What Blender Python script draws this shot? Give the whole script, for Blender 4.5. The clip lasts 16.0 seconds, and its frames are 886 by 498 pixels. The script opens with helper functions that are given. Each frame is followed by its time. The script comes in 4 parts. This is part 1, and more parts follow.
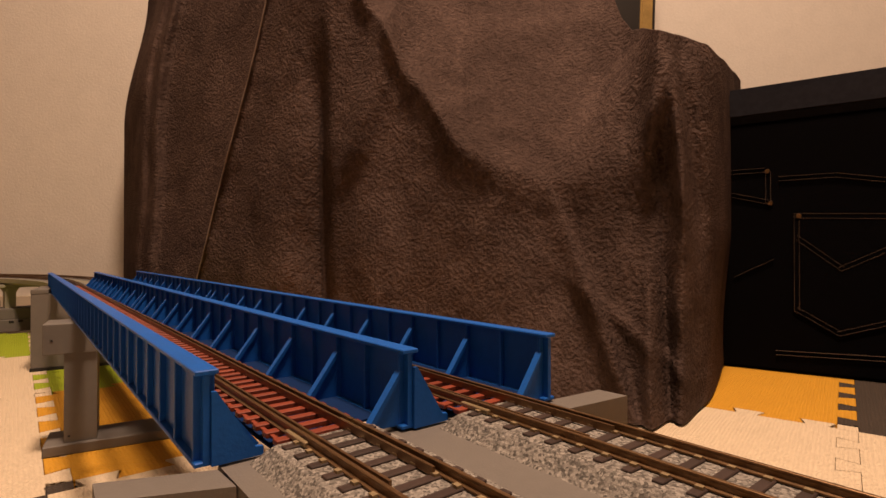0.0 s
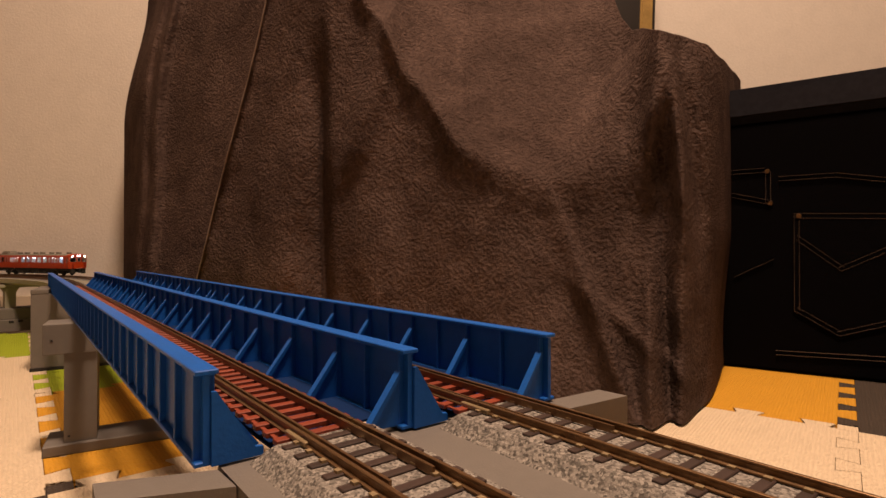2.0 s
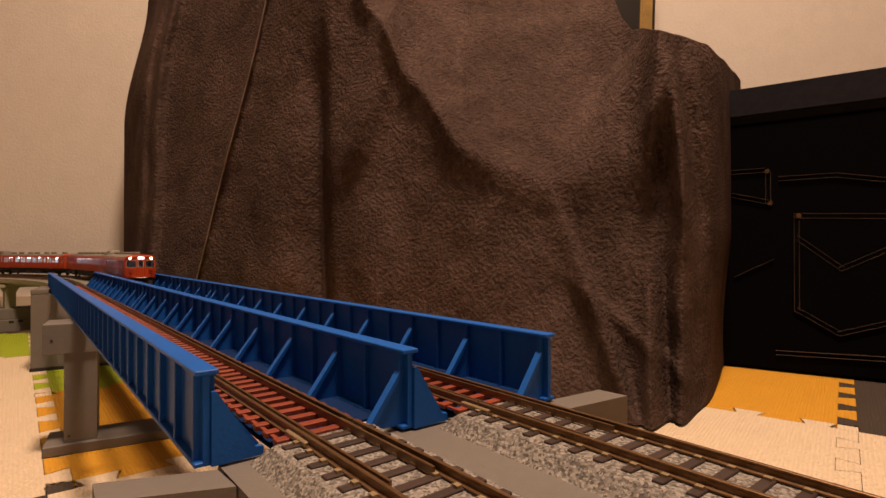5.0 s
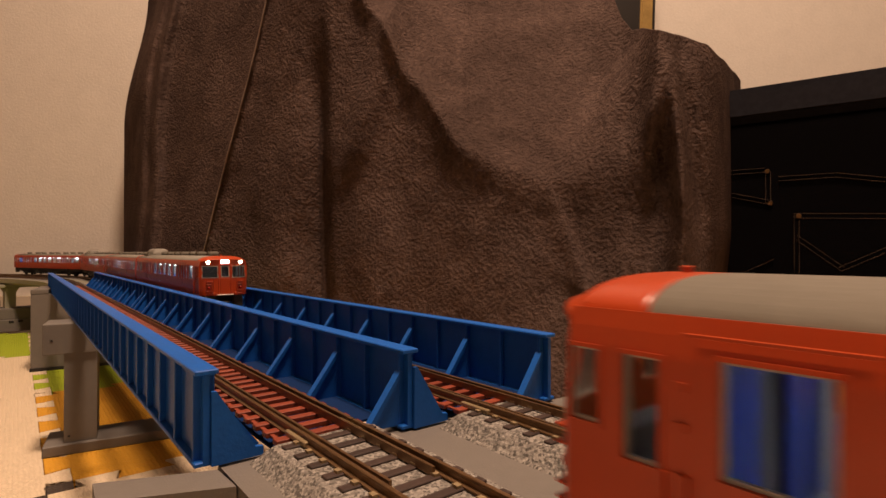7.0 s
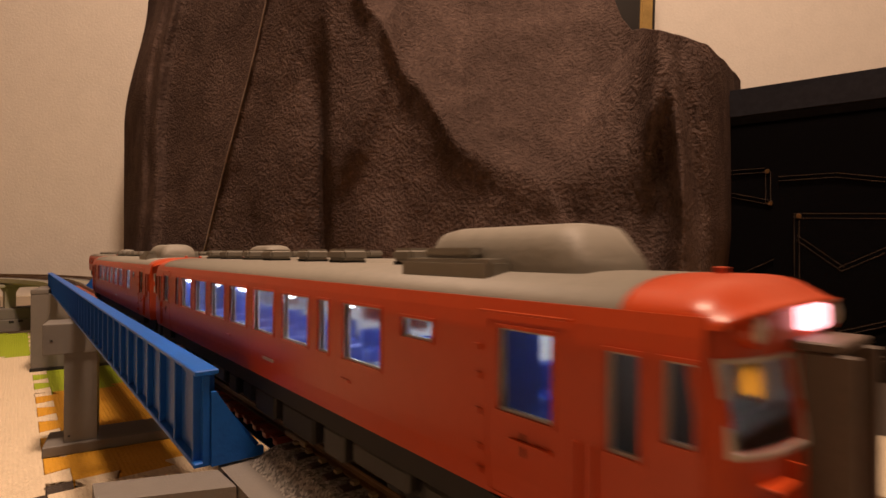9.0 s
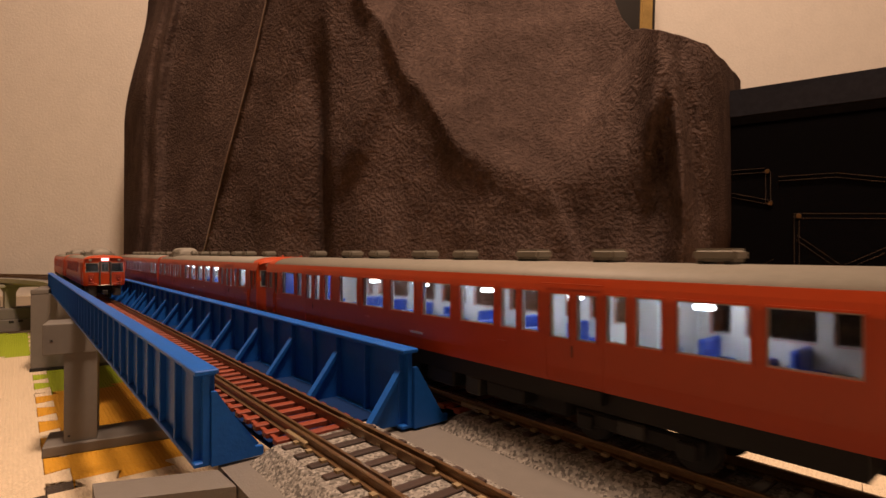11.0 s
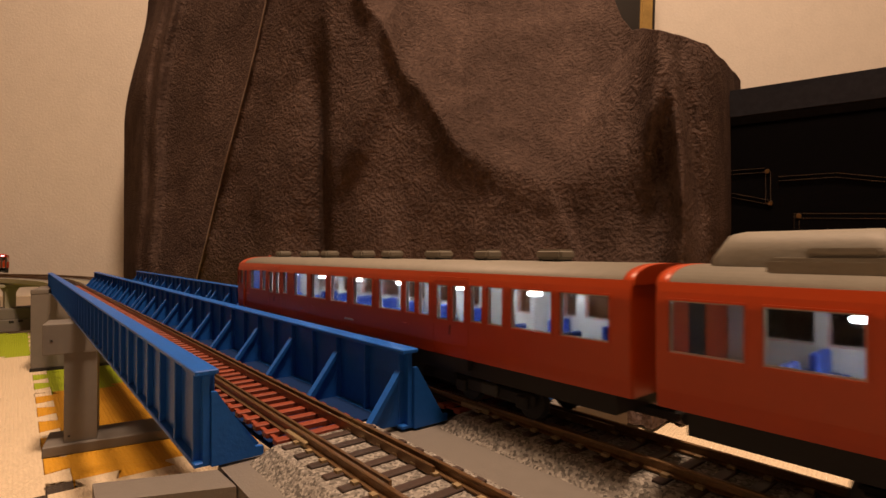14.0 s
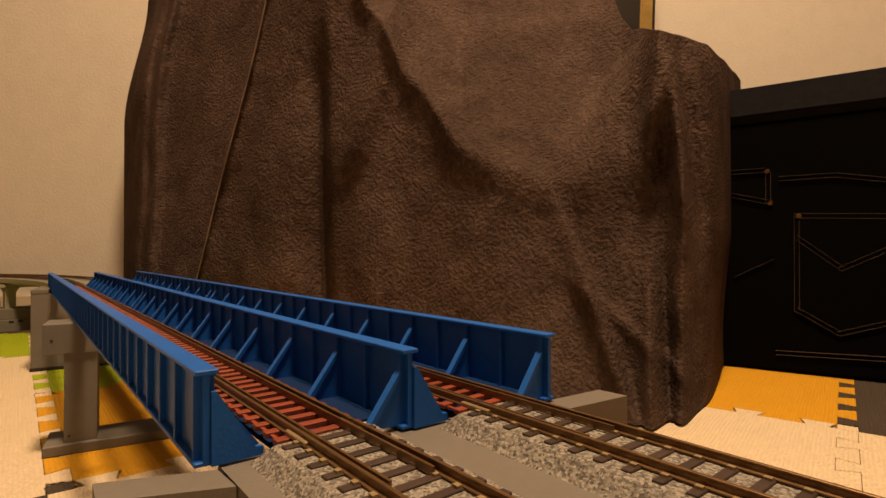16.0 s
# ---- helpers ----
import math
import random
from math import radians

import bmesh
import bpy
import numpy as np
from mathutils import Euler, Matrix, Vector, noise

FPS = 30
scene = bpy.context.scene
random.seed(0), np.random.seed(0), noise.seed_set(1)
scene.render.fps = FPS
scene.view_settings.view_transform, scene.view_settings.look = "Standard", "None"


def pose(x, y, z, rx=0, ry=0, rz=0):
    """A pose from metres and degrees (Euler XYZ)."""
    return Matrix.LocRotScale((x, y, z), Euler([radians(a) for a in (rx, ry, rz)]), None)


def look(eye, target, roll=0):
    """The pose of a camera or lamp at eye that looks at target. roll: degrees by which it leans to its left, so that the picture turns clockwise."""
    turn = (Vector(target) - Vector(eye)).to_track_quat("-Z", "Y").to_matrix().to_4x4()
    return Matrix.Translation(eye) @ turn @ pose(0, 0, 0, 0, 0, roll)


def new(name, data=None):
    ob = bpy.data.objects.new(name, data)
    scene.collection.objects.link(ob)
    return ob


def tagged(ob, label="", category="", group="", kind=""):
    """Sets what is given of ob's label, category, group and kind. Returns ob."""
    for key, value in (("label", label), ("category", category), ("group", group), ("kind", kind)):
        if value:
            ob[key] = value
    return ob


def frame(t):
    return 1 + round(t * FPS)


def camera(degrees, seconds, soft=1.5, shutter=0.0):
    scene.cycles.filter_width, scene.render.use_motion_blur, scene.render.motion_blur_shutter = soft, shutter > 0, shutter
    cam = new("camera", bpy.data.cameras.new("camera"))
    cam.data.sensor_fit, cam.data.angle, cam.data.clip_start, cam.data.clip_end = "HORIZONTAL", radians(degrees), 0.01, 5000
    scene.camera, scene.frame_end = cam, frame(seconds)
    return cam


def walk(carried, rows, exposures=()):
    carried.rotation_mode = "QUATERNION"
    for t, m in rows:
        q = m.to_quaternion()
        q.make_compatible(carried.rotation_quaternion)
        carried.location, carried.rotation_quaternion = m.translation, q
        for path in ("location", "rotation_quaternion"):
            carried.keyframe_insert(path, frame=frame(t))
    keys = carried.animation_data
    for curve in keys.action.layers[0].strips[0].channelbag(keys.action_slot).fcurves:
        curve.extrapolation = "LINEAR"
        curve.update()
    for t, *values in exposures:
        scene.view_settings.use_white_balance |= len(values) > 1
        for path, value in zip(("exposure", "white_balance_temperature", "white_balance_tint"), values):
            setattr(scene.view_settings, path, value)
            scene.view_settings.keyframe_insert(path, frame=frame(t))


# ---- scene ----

# ---------------------------------------------------------------- camera
YAW, PITCH = 0.6856, 0.0069
EYE = Vector((-0.0674, -0.1443, 0.160))
cam = camera(80.87, 16.0, soft=1.5, shutter=0.16)
AIM = EYE + Vector((math.sin(YAW) * math.cos(PITCH), math.cos(YAW) * math.cos(PITCH), math.sin(PITCH)))
walk(cam, [(0.0, look(EYE, AIM)), (16.0, look(EYE, AIM))], exposures=[(0.0, 0.0, 6500, 10), (12.5, 0.0, 6500, 10), (14.0, 0.0, 6900, 9), (15.5, 0.0, 7300, 8), (16.0, 0.0, 7700, 0)])

# ---------------------------------------------------------------- light
world = bpy.data.worlds.new("room_dusk")
scene.world = world
world.use_nodes = True
world.node_tree.nodes["Background"].inputs[0].default_value = (1.0, 0.72, 0.46, 1)
world.node_tree.nodes["Background"].inputs[1].default_value = 0.008


LAMP_AT = Vector((0.06, -0.20, 2.37))


def area_lamp(name, eye, target, size, watts, colour):
    data = bpy.data.lights.new(name, "AREA")
    data.shape, data.size, data.energy, data.color = "DISK", size, watts, colour
    ob = new(name, data)
    ob.matrix_world = look(eye, target)
    return ob


area_lamp("ceiling_lamp_light", LAMP_AT - Vector((0, 0, 0.09)), LAMP_AT - Vector((0, 0, 1)), 0.32, 75, (1.0, 0.665, 0.460))

# ---------------------------------------------------------------- materials
MATS = {}


def mat(name, colour, rough=0.5, metal=0.0, vary=0.12, scale=60.0, bump=0.0, bump_scale=400.0, bump_dist=0.001, random_piece=0.0, emit=0.0, spec=0.5, sheen=0.0):
    if name in MATS:
        return MATS[name]
    m = bpy.data.materials.new(name)
    m.use_nodes = True
    nt = m.node_tree
    b = nt.nodes["Principled BSDF"]
    b.inputs["Roughness"].default_value = rough
    b.inputs["Metallic"].default_value = metal
    b.inputs["Specular IOR Level"].default_value = spec
    if sheen:
        b.inputs["Sheen Weight"].default_value = sheen
        b.inputs["Sheen Roughness"].default_value = 0.6
    tc = nt.nodes.new("ShaderNodeTexCoord")
    n1 = nt.nodes.new("ShaderNodeTexNoise")
    n1.inputs["Scale"].default_value = scale
    n1.inputs["Detail"].default_value = 6
    nt.links.new(tc.outputs["Object"], n1.inputs["Vector"])
    n2 = nt.nodes.new("ShaderNodeTexNoise")
    n2.inputs["Scale"].default_value = scale * 9
    nt.links.new(tc.outputs["Object"], n2.inputs["Vector"])
    add = nt.nodes.new("ShaderNodeMath")
    add.operation = "ADD"
    nt.links.new(n1.outputs[0], add.inputs[0])
    nt.links.new(n2.outputs[0], add.inputs[1])
    mr = nt.nodes.new("ShaderNodeMapRange")
    mr.inputs["From Min"].default_value, mr.inputs["From Max"].default_value = 0.6, 1.4
    mr.inputs["To Min"].default_value, mr.inputs["To Max"].default_value = 1 - vary, 1 + vary
    nt.links.new(add.outputs[0], mr.inputs["Value"])
    out = mr.outputs[0]
    if random_piece:
        info = nt.nodes.new("ShaderNodeObjectInfo")
        r2 = nt.nodes.new("ShaderNodeMapRange")
        r2.inputs["To Min"].default_value, r2.inputs["To Max"].default_value = 1 - random_piece, 1 + random_piece
        nt.links.new(info.outputs["Random"], r2.inputs["Value"])
        mul = nt.nodes.new("ShaderNodeMath")
        mul.operation = "MULTIPLY"
        nt.links.new(out, mul.inputs[0])
        nt.links.new(r2.outputs[0], mul.inputs[1])
        out = mul.outputs[0]
    mix = nt.nodes.new("ShaderNodeVectorMath")
    mix.operation = "SCALE"
    mix.inputs[0].default_value = colour
    nt.links.new(out, mix.inputs["Scale"])
    nt.links.new(mix.outputs[0], b.inputs["Base Color"])
    if bump:
        nb = nt.nodes.new("ShaderNodeTexNoise")
        nb.inputs["Scale"].default_value = bump_scale
        nb.inputs["Detail"].default_value = 4
        nt.links.new(tc.outputs["Object"], nb.inputs["Vector"])
        bn = nt.nodes.new("ShaderNodeBump")
        bn.inputs["Strength"].default_value = bump
        bn.inputs["Distance"].default_value = bump_dist
        nt.links.new(nb.outputs[0], bn.inputs["Height"])
        nt.links.new(bn.outputs[0], b.inputs["Normal"])
    if emit:
        b.inputs["Emission Color"].default_value = (*colour, 1)
        b.inputs["Emission Strength"].default_value = emit
    MATS[name] = m
    return m


def glass(name, tint, rough=0.05):
    m = bpy.data.materials.new(name)
    m.use_nodes = True
    b = m.node_tree.nodes["Principled BSDF"]
    b.inputs["Base Color"].default_value = (*tint, 1)
    b.inputs["Roughness"].default_value = rough
    b.inputs["Transmission Weight"].default_value = 1.0
    b.inputs["IOR"].default_value = 1.1
    MATS[name] = m
    return m


BLUE = mat("blue_plastic", (0.010, 0.105, 0.46), 0.45, spec=0.25, vary=0.10, scale=40, bump=0.12, bump_scale=900)
# bridge blue darkened, so shade between ties and girders lies in the colour
SHADED_BLUE = mat("shaded_blue_plastic", (0.005, 0.022, 0.090), 0.8, spec=0.1, vary=0.15, scale=60)
GREY = mat("grey_plastic", (0.145, 0.134, 0.122), 0.62, vary=0.06, scale=30, bump=0.15, bump_scale=1500)
VIADUCT = mat("pale_grey_plastic", (0.27, 0.26, 0.19), 0.65, vary=0.08, scale=30, bump=0.15, bump_scale=900)
RAIL = mat("brown_rail", (0.19, 0.112, 0.055), 0.40, metal=0.7, vary=0.25, scale=120)
FITTING = mat("tan_metal_fitting", (0.34, 0.26, 0.15), 0.45, metal=0.4, vary=0.25, scale=200)
TIE_RED = mat("red_brown_tie", (0.21, 0.037, 0.015), 0.55, vary=0.12, scale=90, random_piece=0.15)
TIE_DARK = mat("dark_tie", (0.035, 0.02, 0.016), 0.6, vary=0.2, scale=120, random_piece=0.2)
ORANGE = mat("vermilion_paint", (0.40, 0.045, 0.006), 0.36, vary=0.05, scale=25, bump=0.05, bump_scale=500)
ROOF = mat("warm_grey_roof_paint", (0.205, 0.19, 0.158), 0.6, vary=0.08, scale=40, bump=0.1, bump_scale=900)
UNDER = mat("black_underframe", (0.008, 0.0075, 0.0075), 0.75, vary=0.2, scale=120)
UNDERGREY = mat("dark_grey_skirt", (0.026, 0.025, 0.022), 0.6, vary=0.1, scale=90)
SILVER = mat("silver_trim", (0.48, 0.45, 0.40), 0.4, metal=0.5, vary=0.05)
SEAT = mat("blue_seat_plastic", (0.022, 0.060, 0.34), 0.45, vary=0.08)
INNER = mat("pale_interior_plastic", (0.50, 0.48, 0.46), 0.5, vary=0.06)
DARK = mat("black_rubber", (0.015, 0.013, 0.012), 0.7, vary=0.15)
LED = mat("white_led_strip", (0.86, 0.91, 1.0), 0.5, emit=5.0)
LED_BULB = mat("bright_led_chip", (0.86, 0.92, 1.0), 0.5, emit=26.0)
LAMP_WHITE = mat("lit_headlamp_lens", (1.0, 0.90, 0.70), 0.3, emit=12.0)
SIGN_WHITE = mat("lit_destination_sign", (0.90, 0.90, 1.0), 0.3, emit=5.0)
SIGN_PINK = mat("lit_pink_sign", (1.0, 0.42, 0.45), 0.3, emit=3.2)
LAMP_RED = mat("red_tail_lens", (0.35, 0.02, 0.008), 0.25)
CABGREY = mat("dark_cab_lining", (0.10, 0.095, 0.088), 0.6, vary=0.1)
# pale colour paints the light that runs along a clear pane's edge
RIM = mat("painted_edge_light", (0.42, 0.41, 0.41), 0.3, vary=0.05)
BELLOWS = mat("dark_gangway_frame", (0.085, 0.06, 0.045), 0.6, vary=0.15, scale=200)
PANE = glass("clear_window_plastic", (0.92, 0.94, 0.95), 0.17)
MAT_WHITE = mat("cream_foam", (0.74, 0.615, 0.44), 0.75, vary=0.04, scale=20)
MAT_YELLOW = mat("yellow_foam", (0.66, 0.33, 0.018), 0.72, vary=0.05, scale=20)
MAT_GREEN = mat("green_foam", (0.34, 0.44, 0.012), 0.72, vary=0.05, scale=20)
MAT_BLACK = mat("dark_brown_foam", (0.05, 0.036, 0.026), 0.75, vary=0.08, scale=20)
WALL = mat("off_white_wallpaper", (0.66, 0.62, 0.56), 0.85, vary=0.05, scale=25, bump=0.6, bump_scale=160)
TRIM = mat("cream_painted_wood", (0.68, 0.58, 0.44), 0.5, vary=0.04, scale=12)
FLOORWOOD = mat("brown_wood_floor", (0.25, 0.14, 0.07), 0.45, vary=0.2, scale=8)
CEIL = mat("white_ceiling_paper", (0.72, 0.70, 0.66), 0.9, vary=0.03, scale=15)
FLEECE = mat("dark_brown_fleece", (0.081, 0.056, 0.048), 1.0, vary=0.42, scale=120, bump=1.0, bump_scale=240, bump_dist=0.0055, spec=0.02)
# paler than the fleece, so the hem's highlight is in its colour
HEM = mat("highlit_hem_brown", (0.24, 0.18, 0.145), 0.9, vary=0.35, scale=200, spec=0.05)
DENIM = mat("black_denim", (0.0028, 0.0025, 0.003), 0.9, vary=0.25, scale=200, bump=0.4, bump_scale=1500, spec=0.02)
DENIM_TOP = mat("paler_black_denim", (0.018, 0.018, 0.023), 0.9, vary=0.3, scale=120, bump=0.4, bump_scale=1500, spec=0.05)
STITCH = mat("tan_thread", (0.10, 0.068, 0.05), 0.8, vary=0.4, scale=300)
BRASS = mat("brass_rivet", (0.16, 0.09, 0.035), 0.45, metal=0.8)
BLACKWOOD = mat("black_lacquer", (0.012, 0.010, 0.009), 0.35)
GOLD = mat("aged_gold_frame", (0.33, 0.22, 0.07), 0.4, metal=0.5, vary=0.3, scale=60)


def ballast_material():
    m = mat("grey_ballast", (0.27, 0.245, 0.215), 0.9, vary=0.2, scale=200, bump=1.0, bump_scale=700)
    nt = m.node_tree
    b = nt.nodes["Principled BSDF"]
    tc = nt.nodes.new("ShaderNodeTexCoord")
    v = nt.nodes.new("ShaderNodeTexVoronoi")
    v.inputs["Scale"].default_value = 1400
    nt.links.new(tc.outputs["Object"], v.inputs["Vector"])
    bw = nt.nodes.new("ShaderNodeRGBToBW")
    nt.links.new(v.outputs["Color"], bw.inputs[0])
    ramp = nt.nodes.new("ShaderNodeValToRGB")
    ramp.color_ramp.elements[0].position, ramp.color_ramp.elements[0].color = 0.2, (0.085, 0.078, 0.070, 1)
    ramp.color_ramp.elements[1].position, ramp.color_ramp.elements[1].color = 0.8, (0.31, 0.29, 0.262, 1)
    nt.links.new(bw.outputs[0], ramp.inputs[0])
    nt.links.new(ramp.outputs[0], b.inputs["Base Color"])
    return m


BALLAST = ballast_material()


def brushed_nap(m):
    """Broad lighter and darker patches where the pile lies one way or the other."""
    nt = m.node_tree
    b = nt.nodes["Principled BSDF"]
    source = b.inputs["Base Color"].links[0].from_socket
    tc = nt.nodes.new("ShaderNodeTexCoord")
    n = nt.nodes.new("ShaderNodeTexNoise")
    n.inputs["Scale"].default_value = 11
    n.inputs["Detail"].default_value = 5
    n.inputs["Distortion"].default_value = 0.8
    nt.links.new(tc.outputs["Object"], n.inputs["Vector"])
    r = nt.nodes.new("ShaderNodeMapRange")
    r.inputs["From Min"].default_value, r.inputs["From Max"].default_value = 0.35, 0.65
    r.inputs["To Min"].default_value, r.inputs["To Max"].default_value = 0.80, 1.22
    nt.links.new(n.outputs[0], r.inputs["Value"])
    v = nt.nodes.new("ShaderNodeVectorMath")
    v.operation = "SCALE"
    nt.links.new(source, v.inputs[0])
    nt.links.new(r.outputs[0], v.inputs["Scale"])
    nt.links.new(v.outputs[0], b.inputs["Base Color"])


brushed_nap(FLEECE)


def foam_relief(m):
    """Fine pressed weave on the foam's face."""
    nt = m.node_tree
    b = nt.nodes["Principled BSDF"]
    tc = nt.nodes.new("ShaderNodeTexCoord")
    v = nt.nodes.new("ShaderNodeTexVoronoi")
    v.inputs["Scale"].default_value = 330
    v.inputs["Randomness"].default_value = 0.45
    nt.links.new(tc.outputs["Object"], v.inputs["Vector"])
    bn = nt.nodes.new("ShaderNodeBump")
    bn.inputs["Strength"].default_value, bn.inputs["Distance"].default_value = 0.9, 0.0026
    nt.links.new(v.outputs["Distance"], bn.inputs["Height"])
    nt.links.new(bn.outputs[0], b.inputs["Normal"])


for foam in (MAT_WHITE, MAT_YELLOW, MAT_GREEN, MAT_BLACK):
    foam_relief(foam)

# ---------------------------------------------------------------- mesh helpers


def mesh_of(name, bm, material, smooth=False):
    me = bpy.data.meshes.new(name)
    bmesh.ops.recalc_face_normals(bm, faces=bm.faces)
    bm.to_mesh(me)
    bm.free()
    me.materials.append(material)
    if smooth:
        for f in me.polygons:
            f.use_smooth = True
    return me


def part(name, bm, material, parent=None, label="", smooth=False):
    me = bm if isinstance(bm, bpy.types.Mesh) else mesh_of(name, bm, material, smooth)
    ob = new(name, me)
    if parent is not None:
        ob.parent = parent
    if label:
        ob["label"] = label
    return ob


def box(bm, x0, x1, y0, y1, z0, z1):
    vs = [bm.verts.new((x, y, z)) for z in (z0, z1) for y in (y0, y1) for x in (x0, x1)]
    for f in ((0, 2, 3, 1), (4, 5, 7, 6), (0, 1, 5, 4), (2, 6, 7, 3), (0, 4, 6, 2), (1, 3, 7, 5)):
        bm.faces.new([vs[i] for i in f])
    return vs


def bevel(bm, w, seg=1):
    bmesh.ops.bevel(bm, geom=bm.edges[:], offset=w, segments=seg, affect="EDGES", clamp_overlap=True)
    return bm


def boxes(*dims, w=0.0, seg=1):
    bm = bmesh.new()
    for d in dims:
        box(bm, *d)
    if w:
        bevel(bm, w, seg)
    return bm


def prism(bm, pts, axis, a0, a1):
    """pts: closed outline in the two other axes; swept along axis from a0 to a1."""
    def at(p, a):
        return {"x": (a, p[0], p[1]), "y": (p[0], a, p[1]), "z": (p[0], p[1], a)}[axis]
    lo = [bm.verts.new(at(p, a0)) for p in pts]
    hi = [bm.verts.new(at(p, a1)) for p in pts]
    n = len(pts)
    for i in range(n):
        bm.faces.new((lo[i], lo[(i + 1) % n], hi[(i + 1) % n], hi[i]))
    bm.faces.new(lo)
    bm.faces.new(hi)
    return bm


def empty(name, m=None):
    ob = new(name)
    ob.empty_display_size = 0.02
    if m is not None:
        ob.matrix_world = m
    return ob


# ---------------------------------------------------------------- the plan
RAIL_Z = 0.1112                       # top of rail above the mats
X_LEFT, X_RIGHT = 0.001, 0.0579       # track centres
Y_CURVE, R_LEFT = 0.95, 0.73          # where the curve begins and the inner track's radius
SPAN = 0.8477                         # girder length
GIRDERS = ((-0.0291, 0.0), (0.0291, -0.0097), (0.088, -0.0177))
FWD = Vector((math.sin(YAW), math.cos(YAW), 0))
SIDE = Vector((math.cos(YAW), -math.sin(YAW), 0))
WALL_DEPTH = 1.30


def on_track(s, x0, off=0.0):
    """Place and heading (radians) at s metres along a track, off to its right."""
    r = R_LEFT + x0 - X_LEFT
    if s <= Y_CURVE:
        return Vector((x0 + off, s, 0)), 0.0
    a = (s - Y_CURVE) / r
    return Vector((x0 - r + (r + off) * math.cos(a), Y_CURVE + (r + off) * math.sin(a), 0)), a


# ---------------------------------------------------------------- room
def view_box(name, d0, d1, s0, s1, z0, z1, material, parent=None):
    """A box square to the room: d towards the back wall, s along it."""
    bm = boxes((s0, s1, d0, d1, z0, z1))
    ob = part(name, bm, material, parent)
    o = Vector((EYE.x, EYE.y, 0))
    ob.matrix_world = Matrix.Translation(o) @ Matrix.Rotation(-YAW, 4, "Z")
    return ob


tagged(view_box("floor", -3.2, WALL_DEPTH + 0.1, -3.0, 2.4, -0.05, -0.011, FLOORWOOD), "brown wooden room floor under foam mats", "floor", kind="structure")
tagged(view_box("wall_back", WALL_DEPTH, WALL_DEPTH + 0.1, -3.0, 2.4, -0.011, 2.4, WALL), "off-white textured wallpaper on room wall", "wall", kind="structure")
tagged(view_box("wall_front", -3.3, -3.2, -3.0, 2.4, -0.011, 2.4, WALL), "off-white wallpaper on room wall", "wall", kind="structure")
tagged(view_box("wall_side_a", -3.2, WALL_DEPTH, -3.1, -3.0, -0.011, 2.4, WALL), "off-white wallpaper on room wall", "wall", kind="structure")
tagged(view_box("wall_side_b", -3.2, WALL_DEPTH, 2.4, 2.5, -0.011, 2.4, WALL), "off-white wallpaper on room wall", "wall", kind="structure")
tagged(view_box("ceiling", -3.3, WALL_DEPTH + 0.1, -3.1, 2.5, 2.4, 2.5, CEIL), "white papered ceiling of the room", "ceiling", kind="structure")
tagged(view_box("baseboard", WALL_DEPTH - 0.012, WALL_DEPTH - 0.001, -3.0, 2.4, -0.011, 0.052, TRIM), "cream painted wooden baseboard", "baseboard", kind="structure")

# ceiling lamp housing above the mats
bm = bmesh.new()
bmesh.ops.create_cone(bm, cap_ends=True, segments=40, radius1=0.25, radius2=0.27, depth=0.06)
lamp = part("ceiling_lamp", bm, CEIL)
lamp.location = LAMP_AT
tagged(lamp, "round white ceiling lamp fixed flat to ceiling", "ceiling lamp")


# ---------------------------------------------------------------- foam mats
TILE, MAT_T = 0.30, 0.011


def foam_mat(cx, cy, material, label, frame_m):
    """A square jigsaw mat, corner at (cx, cy) in its own grid: a core, and dovetail teeth that mesh with the neighbours'."""
    t, h, g, n = TILE, 0.0078, 0.0005, 5
    bm = bmesh.new()
    prism(bm, [(h, h), (t - h, h), (t - h, t - h), (h, t - h)], "z", -MAT_T, 0.0)
    p = (t - 2 * h) / n

    def tooth(root0, root1, tip0, tip1, r, q, along_x):
        pts = [(root0 + g, r), (root1 - g, r), (tip1 - g, q), (tip0 + g, q)]
        prism(bm, pts if along_x else [(y, x) for x, y in pts], "z", -MAT_T, 0.0)
    for i in range(n):
        a = h + i * p
        low = (a + 0.10 * p, a + 0.42 * p, a + 0.01 * p, a + 0.49 * p)
        high = (a + 0.51 * p, a + 0.99 * p - (0.0 if i < n - 1 else 0), a + 0.43 * p, a + (1.09 if i < n - 1 else 1.0) * p)
        for along_x in (True, False):
            tooth(*low, t - h, t + h - g, along_x)       # teeth towards the next mat
            tooth(*high, h, -h + g, along_x)             # teeth towards the last one
    prism(bm, [(t - h, t - h), (t + h - g, t - h), (t + h - g, t + h - g), (t - h, t + h - g)], "z", -MAT_T, 0.0)
    ob = part("foam_mat", bm, material)
    ob.matrix_world = frame_m @ Matrix.Translation((cx, cy, 0))
    tagged(ob, label, "foam mat", "interlocking floor mats")
    return ob


